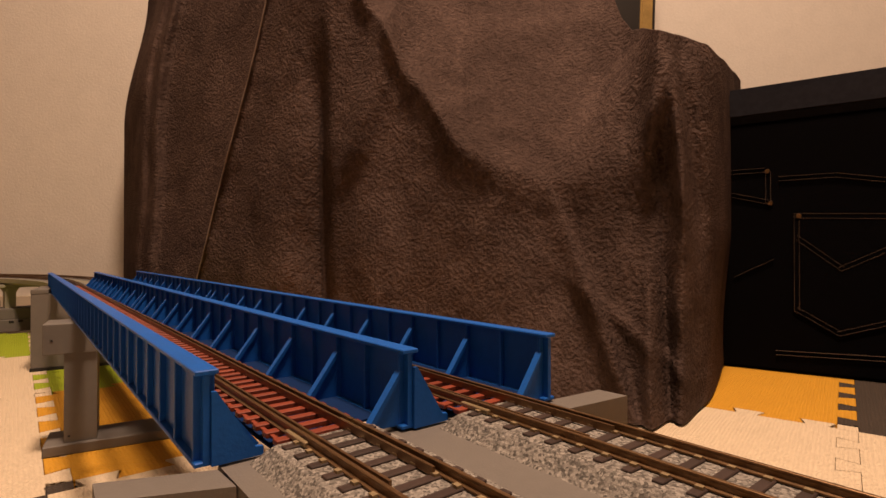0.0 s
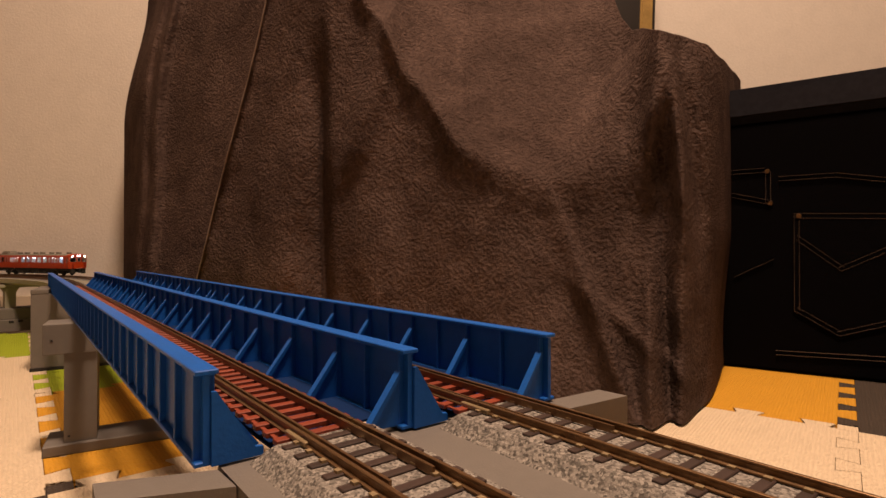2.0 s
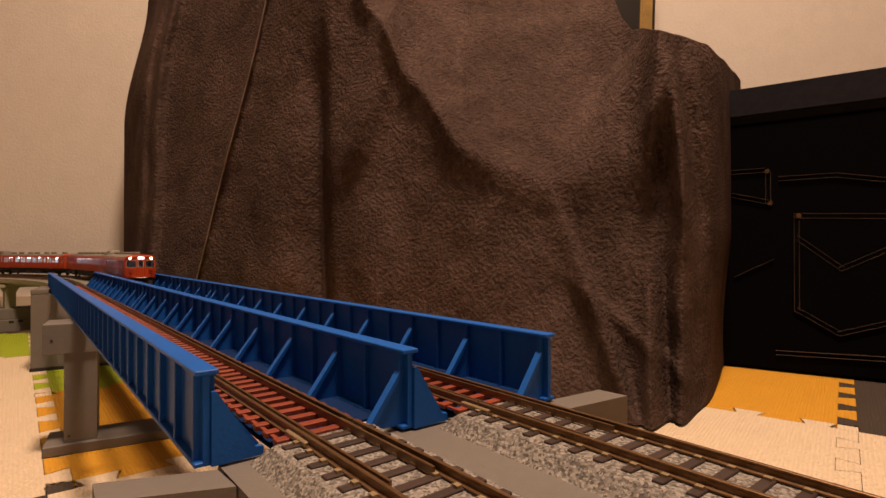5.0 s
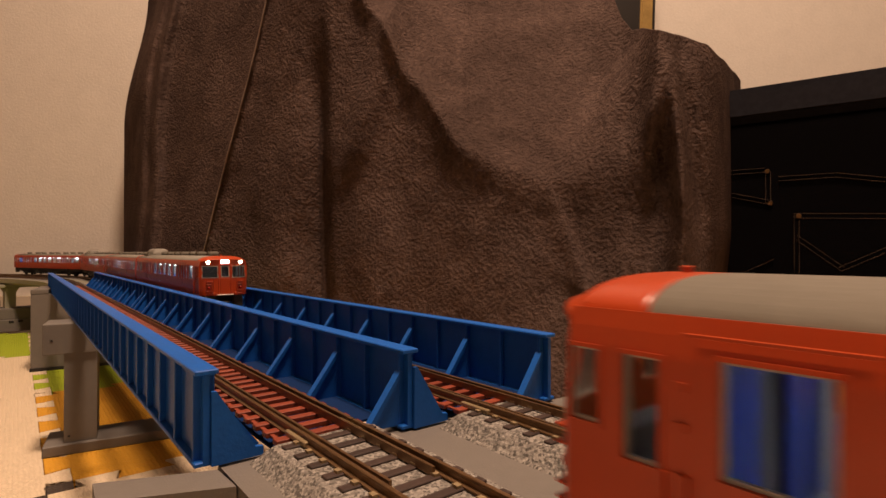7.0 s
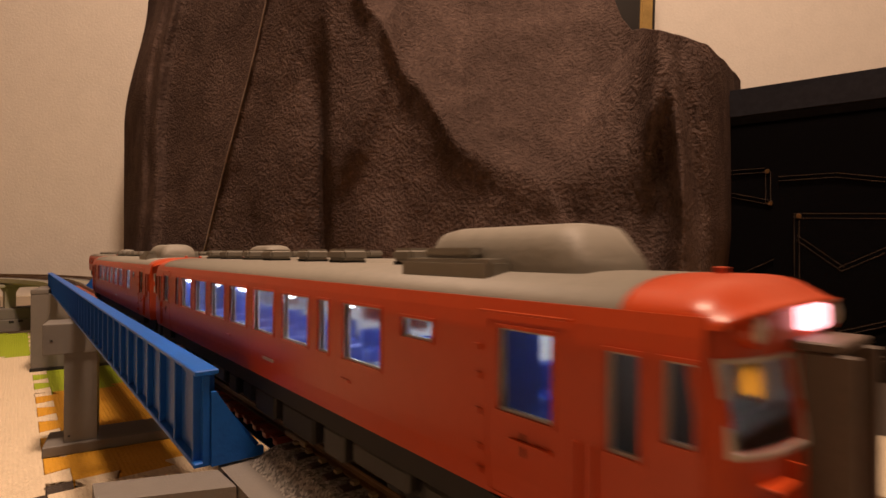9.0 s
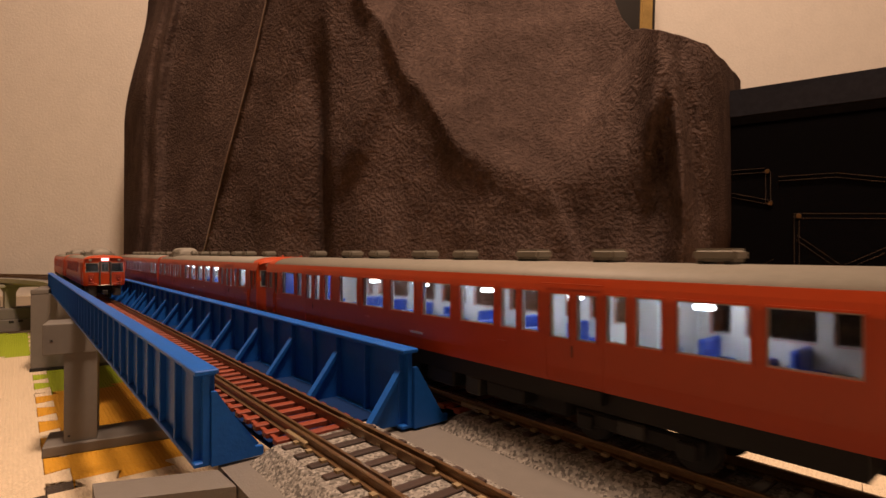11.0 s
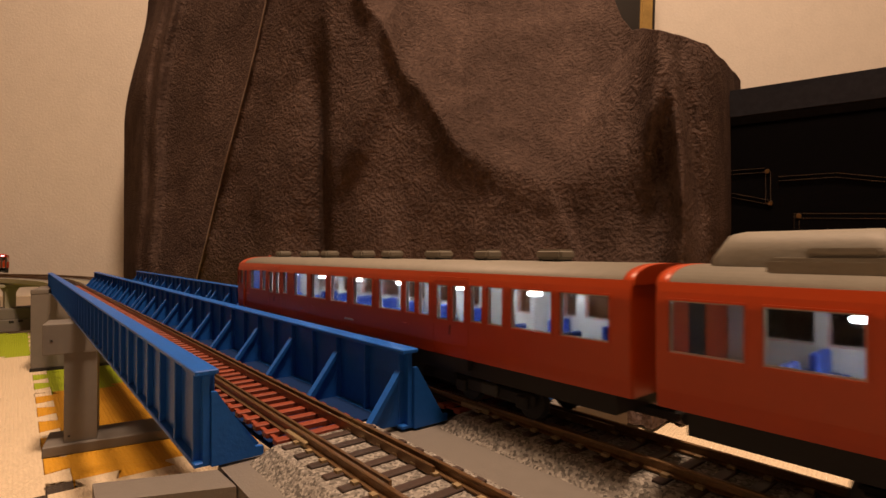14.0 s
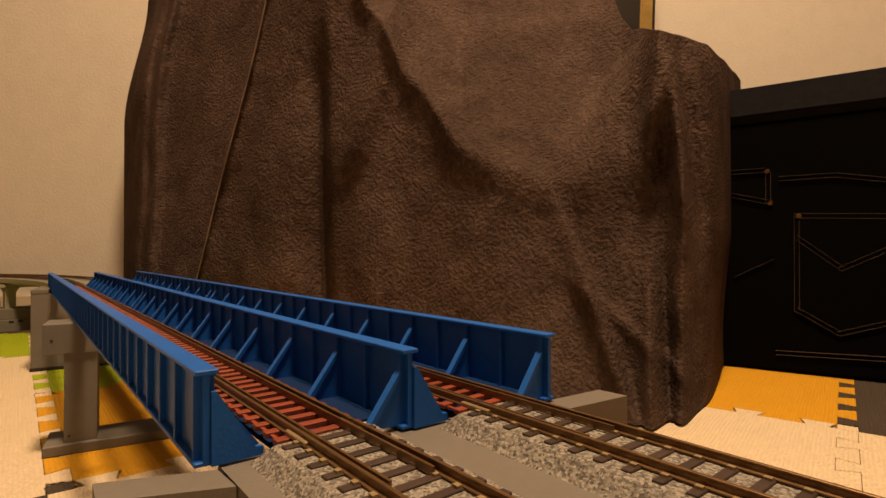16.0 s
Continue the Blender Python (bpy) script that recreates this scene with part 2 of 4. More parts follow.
GRID_A = pose(-0.0442, 0.0, 0)
L_W, L_Y = "cream foam jigsaw mat with woven relief", "yellow foam jigsaw mat with woven relief"
L_G, L_K = "lime green foam jigsaw mat with woven relief", "dark brown foam jigsaw mat with woven relief"
for i, j, m_, l_ in ((-1, 0, MAT_BLACK, L_K), (-1, 1, MAT_WHITE, L_W), (-1, 2, MAT_WHITE, L_W), (-1, 3, MAT_GREEN, L_G), (-2, 1, MAT_WHITE, L_W), (-2, 2, MAT_WHITE, L_W), (-2, 3, MAT_YELLOW, L_Y),
                     (0, 0, MAT_WHITE, L_W), (0, 1, MAT_YELLOW, L_Y), (0, 2, MAT_GREEN, L_G), (0, 3, MAT_WHITE, L_W), (-1, -1, MAT_WHITE, L_W), (-2, 0, MAT_WHITE, L_W), (-2, -1, MAT_WHITE, L_W), (0, -1, MAT_YELLOW, L_Y)):
    foam_mat(i * TILE, j * TILE - 0.004, m_, l_, GRID_A)
GRID_B = pose(0.5194, -0.0099, 0.0, 0, 0, 13.0)
for i, j, m_, l_ in ((0, 0, MAT_YELLOW, L_Y), (-1, 0, MAT_WHITE, L_W), (-1, -1, MAT_WHITE, L_W), (0, -1, MAT_BLACK, L_K), (0, 1, MAT_GREEN, L_G), (1, -1, MAT_WHITE, L_W), (1, 0, MAT_WHITE, L_W)):
    foam_mat(i * TILE, j * TILE, m_, l_, GRID_B)


# ---------------------------------------------------------------- girder bridge
Z_TOP, Z_BOT = 0.1294, 0.1042


def girder_bridge():
    g = empty("girder_bridge", pose(0, 0, 0))
    tagged(g, "bright blue plastic plate girder model railway bridge", "bridge")
    for k, (gx, y0) in enumerate(GIRDERS):
        y1 = SPAN
        girder = part("girder", boxes((gx - 0.0008, gx + 0.0008, y0, y1, Z_BOT + 0.001, Z_TOP - 0.001)), BLUE, g)
        part("top_flange", boxes((gx - 0.003, gx + 0.003, y0 - 0.0006, y1 + 0.0006, Z_TOP - 0.0014, Z_TOP), w=0.0003), BLUE, girder)
        part("bottom_flange", boxes((gx - 0.003, gx + 0.003, y0, y1, Z_BOT, Z_BOT + 0.0013), w=0.0003), BLUE, girder)
        rib = mesh_of("rib", boxes((gx - 0.0027, gx + 0.0027, -0.0007, 0.0007, Z_BOT + 0.001, Z_TOP - 0.0013), w=0.00025), BLUE)
        joint = 0.4075 if k == 2 else (y0 + y1) / 2

        def stations(n):
            a, b = (joint - 0.008 - y0 - 0.003) / n, (y1 - 0.003 - joint - 0.008) / n
            return [y0 + 0.003 + i * a for i in range(n + 1)] + [joint + 0.008 + i * b for i in range(n + 1)]
        for y in stations(20):
            ob = part("rib", rib, BLUE, girder)
            ob.location.y = y
        for side in ((1,), (-1, 1), (-1,))[k]:
            bm = bmesh.new()
            zi, zt = 0.1066, 0.1216
            if side == -1:
                gx0 = gx - 0.0008
            else:
                gx0 = gx + 0.0008
            prism(bm, [(gx0, Z_BOT + 0.001), (gx0 + side * 0.0122, Z_BOT + 0.001), (gx0 + side * 0.0122, zi - 0.0008), (gx0 + side * 0.0015, zt)], "y", -0.0005, 0.0005)
            web = mesh_of("gusset", bm, BLUE)
            bm = bmesh.new()
            prism(bm, [(gx0 + side * 0.0006, zt + 0.0007), (gx0 + side * 0.0018, zt + 0.0007), (gx0 + side * 0.0135, zi), (gx0 + side * 0.0120, zi - 0.0009)], "y", -0.0014, 0.0014)
            cap = mesh_of("gusset_flange", bm, BLUE)
            for y in stations(10):
                w = part("gusset", web, BLUE, girder)
                w.location.y = y
                c = part("gusset_flange", cap, BLUE, w)
    # floor plates between the girders, blue with shade painted in, and the end diaphragms
    for (ga, ya), (gb, yb), x0 in ((GIRDERS[0], GIRDERS[1], X_LEFT), (GIRDERS[1], GIRDERS[2], X_RIGHT)):
        for xa, xb in ((ga + 0.0008, ga + 0.0050), (x0 + 0.0125, gb - 0.0008)):
            part("floor_strip", boxes((xa, xb, max(ya, yb) + 0.004, SPAN, Z_BOT + 0.0004, Z_BOT + 0.0012)), SHADED_BLUE, g, "blue strip beside the ties with shade painted in")
        for xs in (x0 - 0.00825, x0 + 0.00825):
            part("stringer", boxes((xs - 0.0012, xs + 0.0012, max(ya, yb) + 0.006, SPAN, Z_BOT + 0.0013, RAIL_Z - 0.0046)), UNDER, g)
        # added plate, its shade painted in, closes the view down past the first ties
        part("floor_plate", boxes((x0 - 0.0124, x0 + 0.0124, max(ya, yb) + 0.002, 0.085, Z_BOT - 0.0002, Z_BOT + 0.0003)), SHADED_BLUE, g)
        bm = bmesh.new()
        prism(bm, [(ga + 0.001, Z_BOT), (ga + 0.0146, Z_BOT), (ga + 0.0146, 0.1066), (ga + 0.0125, 0.1068), (ga + 0.0022, 0.1236), (ga + 0.001, 0.1236)], "y", ya - 0.0012, ya + 0.0002)
        part("end_plate", bm, BLUE, g)
    return g


girder_bridge()


# ---------------------------------------------------------------- track
def track_ribbon(bm, outline, x0, s0, s1, step):
    """Sweeps an outline (off, z) along a track."""
    n = max(1, int((s1 - s0) / step))
    rings = []
    for i in range(n + 1):
        s = s0 + (s1 - s0) * i / n
        ring = []
        for off, z in outline:
            p, a = on_track(s, x0, off)
            ring.append(bm.verts.new((p.x, p.y, z)))
        rings.append(ring)
    m = len(outline)
    for a, b in zip(rings, rings[1:]):
        for i in range(m):
            bm.faces.new((a[i], a[(i + 1) % m], b[(i + 1) % m], b[i]))
    bm.faces.new(rings[0])
    bm.faces.new(rings[-1])


def rail_profile(c, z=RAIL_Z):
    return [(c - 0.0012, z - 0.0027), (c + 0.0012, z - 0.0027), (c + 0.0012, z - 0.0023), (c + 0.0003, z - 0.0020), (c + 0.0003, z - 0.0009), (c + 0.00055, z - 0.0006), (c + 0.00055, z - 0.0001),
            (c + 0.0004, z), (c - 0.0004, z), (c - 0.00055, z - 0.0001), (c - 0.00055, z - 0.0006), (c - 0.0003, z - 0.0009), (c - 0.0003, z - 0.0020), (c - 0.0012, z - 0.0023)]


def track(x0, y_end, which):
    t = empty("railway_track", pose(0, 0, 0))
    tagged(t, f"model railway track with brown rails, {which}", "railway track", "parallel model tracks")
    y_start, s_far = -2.75, Y_CURVE + 140 / 57.3 * R_LEFT
    tie_z = RAIL_Z - 0.0027
    for c in (-0.00825, 0.00825):
        cuts = [y_start, y_end - 0.004, SPAN + 0.004, s_far]
        for a, b in zip(cuts, cuts[1:]):
            bm = bmesh.new()
            track_ribbon(bm, rail_profile(c), x0, a + 0.0002, b - 0.0002, 0.03 if b > 1 else 3)
            part("rail", bm, RAIL, t, "brown metal rail")
        joiner = boxes((x0 + c - 0.0016, x0 + c + 0.0016, y_end - 0.010, y_end + 0.003, RAIL_Z - 0.0028, RAIL_Z - 0.0012), w=0.0003)
        part("rail_joiner", joiner, FITTING, t, "tan metal rail joiner")
        # guard rails beside the running rails on the bridge approach
        part("guard_rail", boxes((x0 + c * 0.72 - 0.0004, x0 + c * 0.72 + 0.0004, y_end - 0.045, SPAN, RAIL_Z - 0.0026, RAIL_Z - 0.0004)), RAIL, t)
    # bridge ties
    tie = mesh_of("bridge_tie", boxes((-0.0135, 0.0135, -0.0016, 0.0016, -0.0016, 0), w=0.0002), TIE_RED)
    y = y_end + 0.001
    while y < SPAN:
        ob = part("bridge_tie", tie, TIE_RED, t)
        ob.location = (x0, y, tie_z)
        y += 0.0080
    for sgn in (-1, 1):
        part("tie_beam", boxes((x0 + sgn * 0.0118 - 0.0006, x0 + sgn * 0.0118 + 0.0006, y_end, SPAN, tie_z - 0.0012, tie_z - 0.0006)), TIE_RED, t)
    # ballast bed before the bridge, with a rounded sloping end
    bm = bmesh.new()
    ye = y_end - 0.004
    nx, ny = 26, 330
    rows = []
    for j in range(ny + 1):
        s = -1.0 + (ye + 1.0 + 0.007) * (j / ny) ** 0.55
        row = []
        for i in range(nx + 1):
            u = i / nx * 2 - 1
            off = u * 0.0225
            z = tie_z - 0.0004 if abs(off) < 0.0152 else tie_z - 0.0004 - (abs(off) - 0.0152) / 0.0073 * 0.0072
            z = min(z, 0.1030 + max(0.0, (ye + 0.007 - s)) * 1.15)
            z = max(z, 0.1030)
            k = 0.00022 * (noise.noise(Vector((off * 420 + x0 * 900, s * 420, 3))) + 0.6 * noise.noise(Vector((off * 900, s * 900, 7))))
            if abs(off) < 0.0152:
                k *= 0.6
            row.append(bm.verts.new((x0 + off, s, z + k)))
        rows.append(row)
    for a, b in zip(rows, rows[1:]):
        for i in range(nx):
            bm.faces.new((a[i], a[i + 1], b[i + 1], b[i]))
    part("ballast_bed", bm, BALLAST, t, "grey speckled moulded ballast")
    tie = mesh_of("tie", boxes((-0.0140, 0.0140, -0.0014, 0.0014, -0.0016, 0.0002), w=0.0002), TIE_DARK)
    clip = mesh_of("rail_clip", boxes(*[(c + e * 0.0021 - 0.0007, c + e * 0.0021 + 0.0007, -0.0009, 0.0009, 0.0002, 0.0009) for c in (-0.00825, 0.00825) for e in (-1, 1)]), FITTING)
    y = ye - 0.0022
    while y > -0.62:
        ob = part("tie", tie, TIE_DARK, t)
        ob.location = (x0, y, tie_z)
        if y > -0.30:
            part("rail_clip", clip, FITTING, ob)
        y -= 0.0078
    bm = bmesh.new()
    while y > -2.7:
        box(bm, x0 - 0.014, x0 + 0.014, y - 0.0014, y + 0.0014, tie_z - 0.0016, tie_z + 0.0002)
        y -= 0.0078
    s = SPAN + 0.006
    while s < s_far:
        p, a = on_track(s, x0)
        vs = box(bm, -0.0140, 0.0140, -0.0014, 0.0014, tie_z - 0.0016, tie_z + 0.0002)
        bmesh.ops.transform(bm, matrix=Matrix.Translation(p) @ Matrix.Rotation(a, 4, "Z"), verts=vs)
        s += 0.0078
    tagged(part("far_ties", bm, TIE_DARK, t), kind="stuff")
    return t


track(X_LEFT, -0.005, "on the bridge and viaduct")
track(X_RIGHT, -0.0155, "beside it on the bridge")


# ---------------------------------------------------------------- supports
def abutment():
    a = empty("bridge_abutment", pose(0, 0, 0))
    tagged(a, "grey plastic bridge abutment block under tracks", "abutment")
    bm = bmesh.new()
    prism(bm, [(-0.0258, 0.0012), (0.0285, 0.0060), (0.0805, -0.0060), (0.0805, -2.75), (-0.0258, -2.75)], "z", 0.0, 0.1034)
    part("block", bm, GREY, a)
    bm = bmesh.new()
    prism(bm, [(-0.0530, 0.0090), (-0.0268, -0.0018), (-0.0262, -0.0150), (-0.0535, -0.0030)], "z", 0.0, 0.1034)
    part("side_block", bm, GREY, a)
    bm = bmesh.new()
    prism(bm, [(0.0808, -0.0145), (0.1185, -0.0185), (0.1195, -0.0310), (0.0808, -0.0262)], "z", 0.0, 0.1034)
    part("side_block", bm, GREY, a)
    return a


abutment()


def bridge_pier(y, tall):
    """A grey pier on a base plate: two columns and two corbels under the girders."""
    p = empty("bridge_pier", pose(0.0291, y, 0, 0, 0, -9))
    part("base_plate", boxes((-0.0795, 0.0795, -0.020, 0.022, 0.0, 0.0085), w=0.0008), GREY, p)
    for sgn in (-1, 1):
        bm = bmesh.new()
        prism(bm, [(sgn * 0.0660, -0.016), (sgn * 0.0440, -0.016), (sgn * 0.0440, 0.014), (sgn * 0.0660, 0.014)], "z", 0.0085, 0.0795)
        part("column", bm, GREY, p)
        part("corbel", boxes((sgn * 0.062 - 0.0178, sgn * 0.062 + 0.0178, -0.018, 0.016, 0.0795, Z_BOT - 0.0005 + tall), w=0.0005), GREY, p)
        part("bolt_mark", boxes((sgn * 0.0740 - 0.0009, sgn * 0.0740 + 0.0009, -0.0184, -0.0178, 0.0900, 0.0915)), DARK, p)
        part("bolt_mark", boxes((sgn * 0.0625 - 0.0009, sgn * 0.0625 + 0.0009, -0.0164, -0.0158, 0.0130, 0.0145)), DARK, p)
    part("cross_beam", boxes((-0.0440, 0.0440, -0.012, 0.010, 0.0850, Z_BOT - 0.0005), w=0.0006), GREY, p)
    tagged(p, "grey plastic two-column bridge pier on base plate", "bridge pier", "bridge piers")
    return p


bridge_pier(0.372, 0.0)


def end_pier():
    p = empty("bridge_pier", pose(0.0291, 0.76, 0, 0, 0, -9))
    part("block", boxes((-0.0795, 0.0795, -0.028, 0.060, 0.004, 0.1085 - 0.0045), w=0.0006), GREY, p)
    part("cap", boxes((-0.0798, -0.0600, -0.0285, 0.0605, 0.1042, 0.1100), w=0.0005), GREY, p)
    # black slab below the block paints the shadow gap at its foot
    part("base_plate", boxes((-0.0803, 0.0803, -0.029, 0.061, 0.0, 0.0042)), DARK, p)
    tagged(p, "grey plastic block pier at bridge end", "bridge pier", "bridge piers")


end_pier()


def viaduct():
    v = empty("curved_viaduct", pose(0, 0, 0))
    tagged(v, "pale grey curved double-track model viaduct on columns", "viaduct")
    s_far = Y_CURVE + 140 / 57.3 * R_LEFT
    w = X_RIGHT - X_LEFT
    bm = bmesh.new()
    track_ribbon(bm, [(-0.027, 0.1065), (w + 0.027, 0.1065), (w + 0.027, 0.0985), (w + 0.020, 0.0945), (-0.020, 0.0945), (-0.027, 0.0985)], X_LEFT, SPAN + 0.003, s_far, 0.03)
    part("deck", bm, VIADUCT, v)
    for x0 in (X_LEFT, X_RIGHT):
        bm = bmesh.new()
        track_ribbon(bm, [(-0.021, 0.1065), (-0.0152, 0.1081), (0.0152, 0.1081), (0.021, 0.1065)], x0, SPAN + 0.004, s_far - 0.001, 0.03)
        part("ballast_bed", bm, BALLAST, v)
    for s in (1.262, 1.50, 1.74, 1.98, 2.22, 2.46):
        p, a = on_track(s, X_LEFT, w / 2)
        col = empty("viaduct_pier", Matrix.Translation(p) @ Matrix.Rotation(a - 0.25, 4, "Z"))
        tagged(col, "pale grey plastic viaduct column on stacked blocks", "viaduct pier", "viaduct piers")
        part("cap", boxes((-0.062, 0.062, -0.016, 0.016, 0.088, 0.0945), w=0.001), VIADUCT, col)
        for sgn in (-1, 1):
            bm = bmesh.new()
            c = sgn * 0.042
            prism(bm, [(c - 0.009, 0.046), (c + 0.009, 0.046), (c + 0.009, 0.078), (c + 0.015, 0.088), (c - 0.015, 0.088), (c - 0.009, 0.078)], "y", -0.010, 0.010)
            part("column", bm, VIADUCT, col)
        part("upper_block", boxes((-0.072, 0.072, -0.030, 0.030, 0.0245, 0.046), w=0.001), GREY, col)
        part("lower_block", boxes((-0.076, 0.076, -0.034, 0.034, 0.0, 0.0243), w=0.001), GREY, col)
        for q in (-0.045, -0.03, 0.03, 0.045):
            part("stud", boxes((q - 0.004, q + 0.004, -0.0352, -0.0338, 0.018, 0.0225), w=0.0005), DARK, col)


viaduct()

# ---------------------------------------------------------------- draped fleece blanket
AX = 1.0 / 920.0


def smooth(x, a, b):
    t = min(1.0, max(0.0, (x - a) / (b - a)))
    return t * t * (3 - 2 * t)


def ridge(d, w):
    return math.exp(-(d / w) ** 2)


def table(x, rows):
    if x <= rows[0][0]:
        return rows[0][1]
    for (x0, y0), (x1, y1) in zip(rows, rows[1:]):
        if x <= x1:
            t = (x - x0) / (x1 - x0)
            t = t * t * (3 - 2 * t) * 0.5 + t * 0.5
            return y0 + (y1 - y0) * t
    return rows[-1][1]


SHELF = ((0.40, 0.56), (0.45, 0.48), (0.543, 0.366), (0.641, 0.272), (0.72, 0.243), (0.793, 0.228), (0.90, 0.222), (0.95, 0.235), (1.00, 0.285), (1.04, 0.325), (1.12, 0.345))
CREST = ((0.90, 0.70), (0.926, 0.50), (0.951, 0.448), (0.968, 0.429), (0.986, 0.433), (1.016, 0.430), (1.054, 0.4207), (1.109, 0.403), (1.141, 0.374), (1.163, 0.349), (1.182, 0.325))
# oblique folds: bearing at floor, lean per metre, width on either side, height, from and to which level
FOLDS = ((0.006, 0.05, 0.02, 0.012, 0.030, 0, 9), (0.030, 0.05, 0.012, 0.016, 0.034, 0, 9), (0.070, 0.17, 0.016, 0.024, 0.012, 0, 9),
         (0.255, 0.16, 0.06, 0.05, 0.034, 0, 9), (0.382, -0.04, 0.030, 0.012, -0.030, 0, 0.46), (0.379, -0.03, 0.006, 0.006, -0.010, 0, 0.40), (0.47, -0.08, 0.05, 0.06, 0.026, 0, 9), (0.335, 0.10, 0.03, 0.03, 0.016, 0.25, 9),
         (0.971, -0.71, 0.030, 0.012, 0.018, 0, 0.215), (1.165, -2.4, 0.035, 0.018, 0.013, 0.07, 0.12), (1.000, -0.02, 0.016, 0.018, 0.022, 0, 0.13), (1.068, -0.03, 0.022, 0.018, 0.026, 0, 0.30),
         (1.036, -0.05, 0.012, 0.012, -0.014, 0, 0.16), (1.10, -0.16, 0.020, 0.016, 0.026, 0.16, 0.40), (0.97, 0.12, 0.018, 0.022, 0.030, 0.27, 0.46), (1.12, -0.16, 0.012, 0.016, -0.014, 0.2, 0.40),
         (0.60, 0.95, 0.03, 0.05, 0.014, 0.30, 0.6), (0.70, 0.75, 0.03, 0.05, 0.014, 0.26, 0.6), (0.30, 0.42, 0.02, 0.05, 0.020, 0.30, 9), (0.17, 0.24, 0.02, 0.03, 0.012, 0.1, 9))


def hem_at(z):
    return 0.089 + 0.322 * z + 0.002 * math.sin(z * 17)


def hem(q, z):
    """How far q lies past the slanting hem of the flap, where one layer of cloth ends on the other."""
    return q - hem_at(z)


def fold_depth(q, z):
    """Depth of the cloth at bearing q (0 = its far edge, 1 = its near corner) and height z."""
    base = 1.0 / (1.02 + 0.98 * q)
    low = smooth(q, 0.50, 0.85)
    d = base + 0.06 * z + 0.17 * low * (min(z, 0.20) - 0.10)
    d -= 0.008 * math.exp(-z / 0.05)
    d += 8.0 * max(0.0, q - 1.0) ** 2 * (1 - 0.6 * smooth(z, 0.02, 0.22))
    for q0, lean, wl, wr, h, z0, z1 in FOLDS:
        e = q - (q0 + lean * z) - 0.006 * noise.noise(Vector((z * 8, q0 * 30, 0.3)))
        g = ridge(e, wl if e < 0 else wr) * smooth(z, z0 - 0.08, z0 + 0.05) * (1 - smooth(z, z1 - 0.11, z1 + 0.07))
        d -= h * g
    # above this line the cloth lies back over a sloping seat
    up = z - table(q, SHELF) - 0.014
    lie = max(0.0, 0.5 * (up + math.sqrt(up * up + 0.00022)) - 0.002)
    crest = smooth(q, 0.38, 0.46) * (1 - smooth(q, 1.02, 1.10))
    e = hem(q, z)
    d -= 0.042 * (math.exp(e / 0.085) if e < 0 else math.exp(-e / 0.040))
    d -= 0.0035 * ridge(e, 0.0035)
    d += (0.019 * (1 - math.exp(min(0.0, up) / 0.050)) - 0.006 * ridge(up, 0.022)) * crest * (1 - 0.85 * smooth(q, 0.58, 0.82))
    d += (0.34 - 0.18 * smooth(q, 0.88, 0.98)) * math.tanh(0.62 * lie / (0.34 - 0.18 * smooth(q, 0.88, 0.98))) * smooth(q, 0.36, 0.47) * (1 - 0.35 * smooth(q, 0.98, 1.08))
    d += 0.005 * noise.noise(Vector((q * 8, z * 9, 1.5))) + 0.004 * noise.noise(Vector((q * 22, z * 20, 4.5))) + 0.0012 * noise.noise(Vector((q * 90, z * 80, 8.5)))
    # the two upright edges turn away
    d += 0.22 * (1 - smooth(q, -0.03, 0.035)) ** 2
    d += 0.30 * smooth(q, 1.10, 1.168 + 0.02 * smooth(z, 0.05, 0.2)) ** 2
    return d


def blanket_top(q):
    z = 0.45
    for _ in range(6):
        z = min(0.73, 0.16 + table(q, CREST) * fold_depth(q, z))
    return z


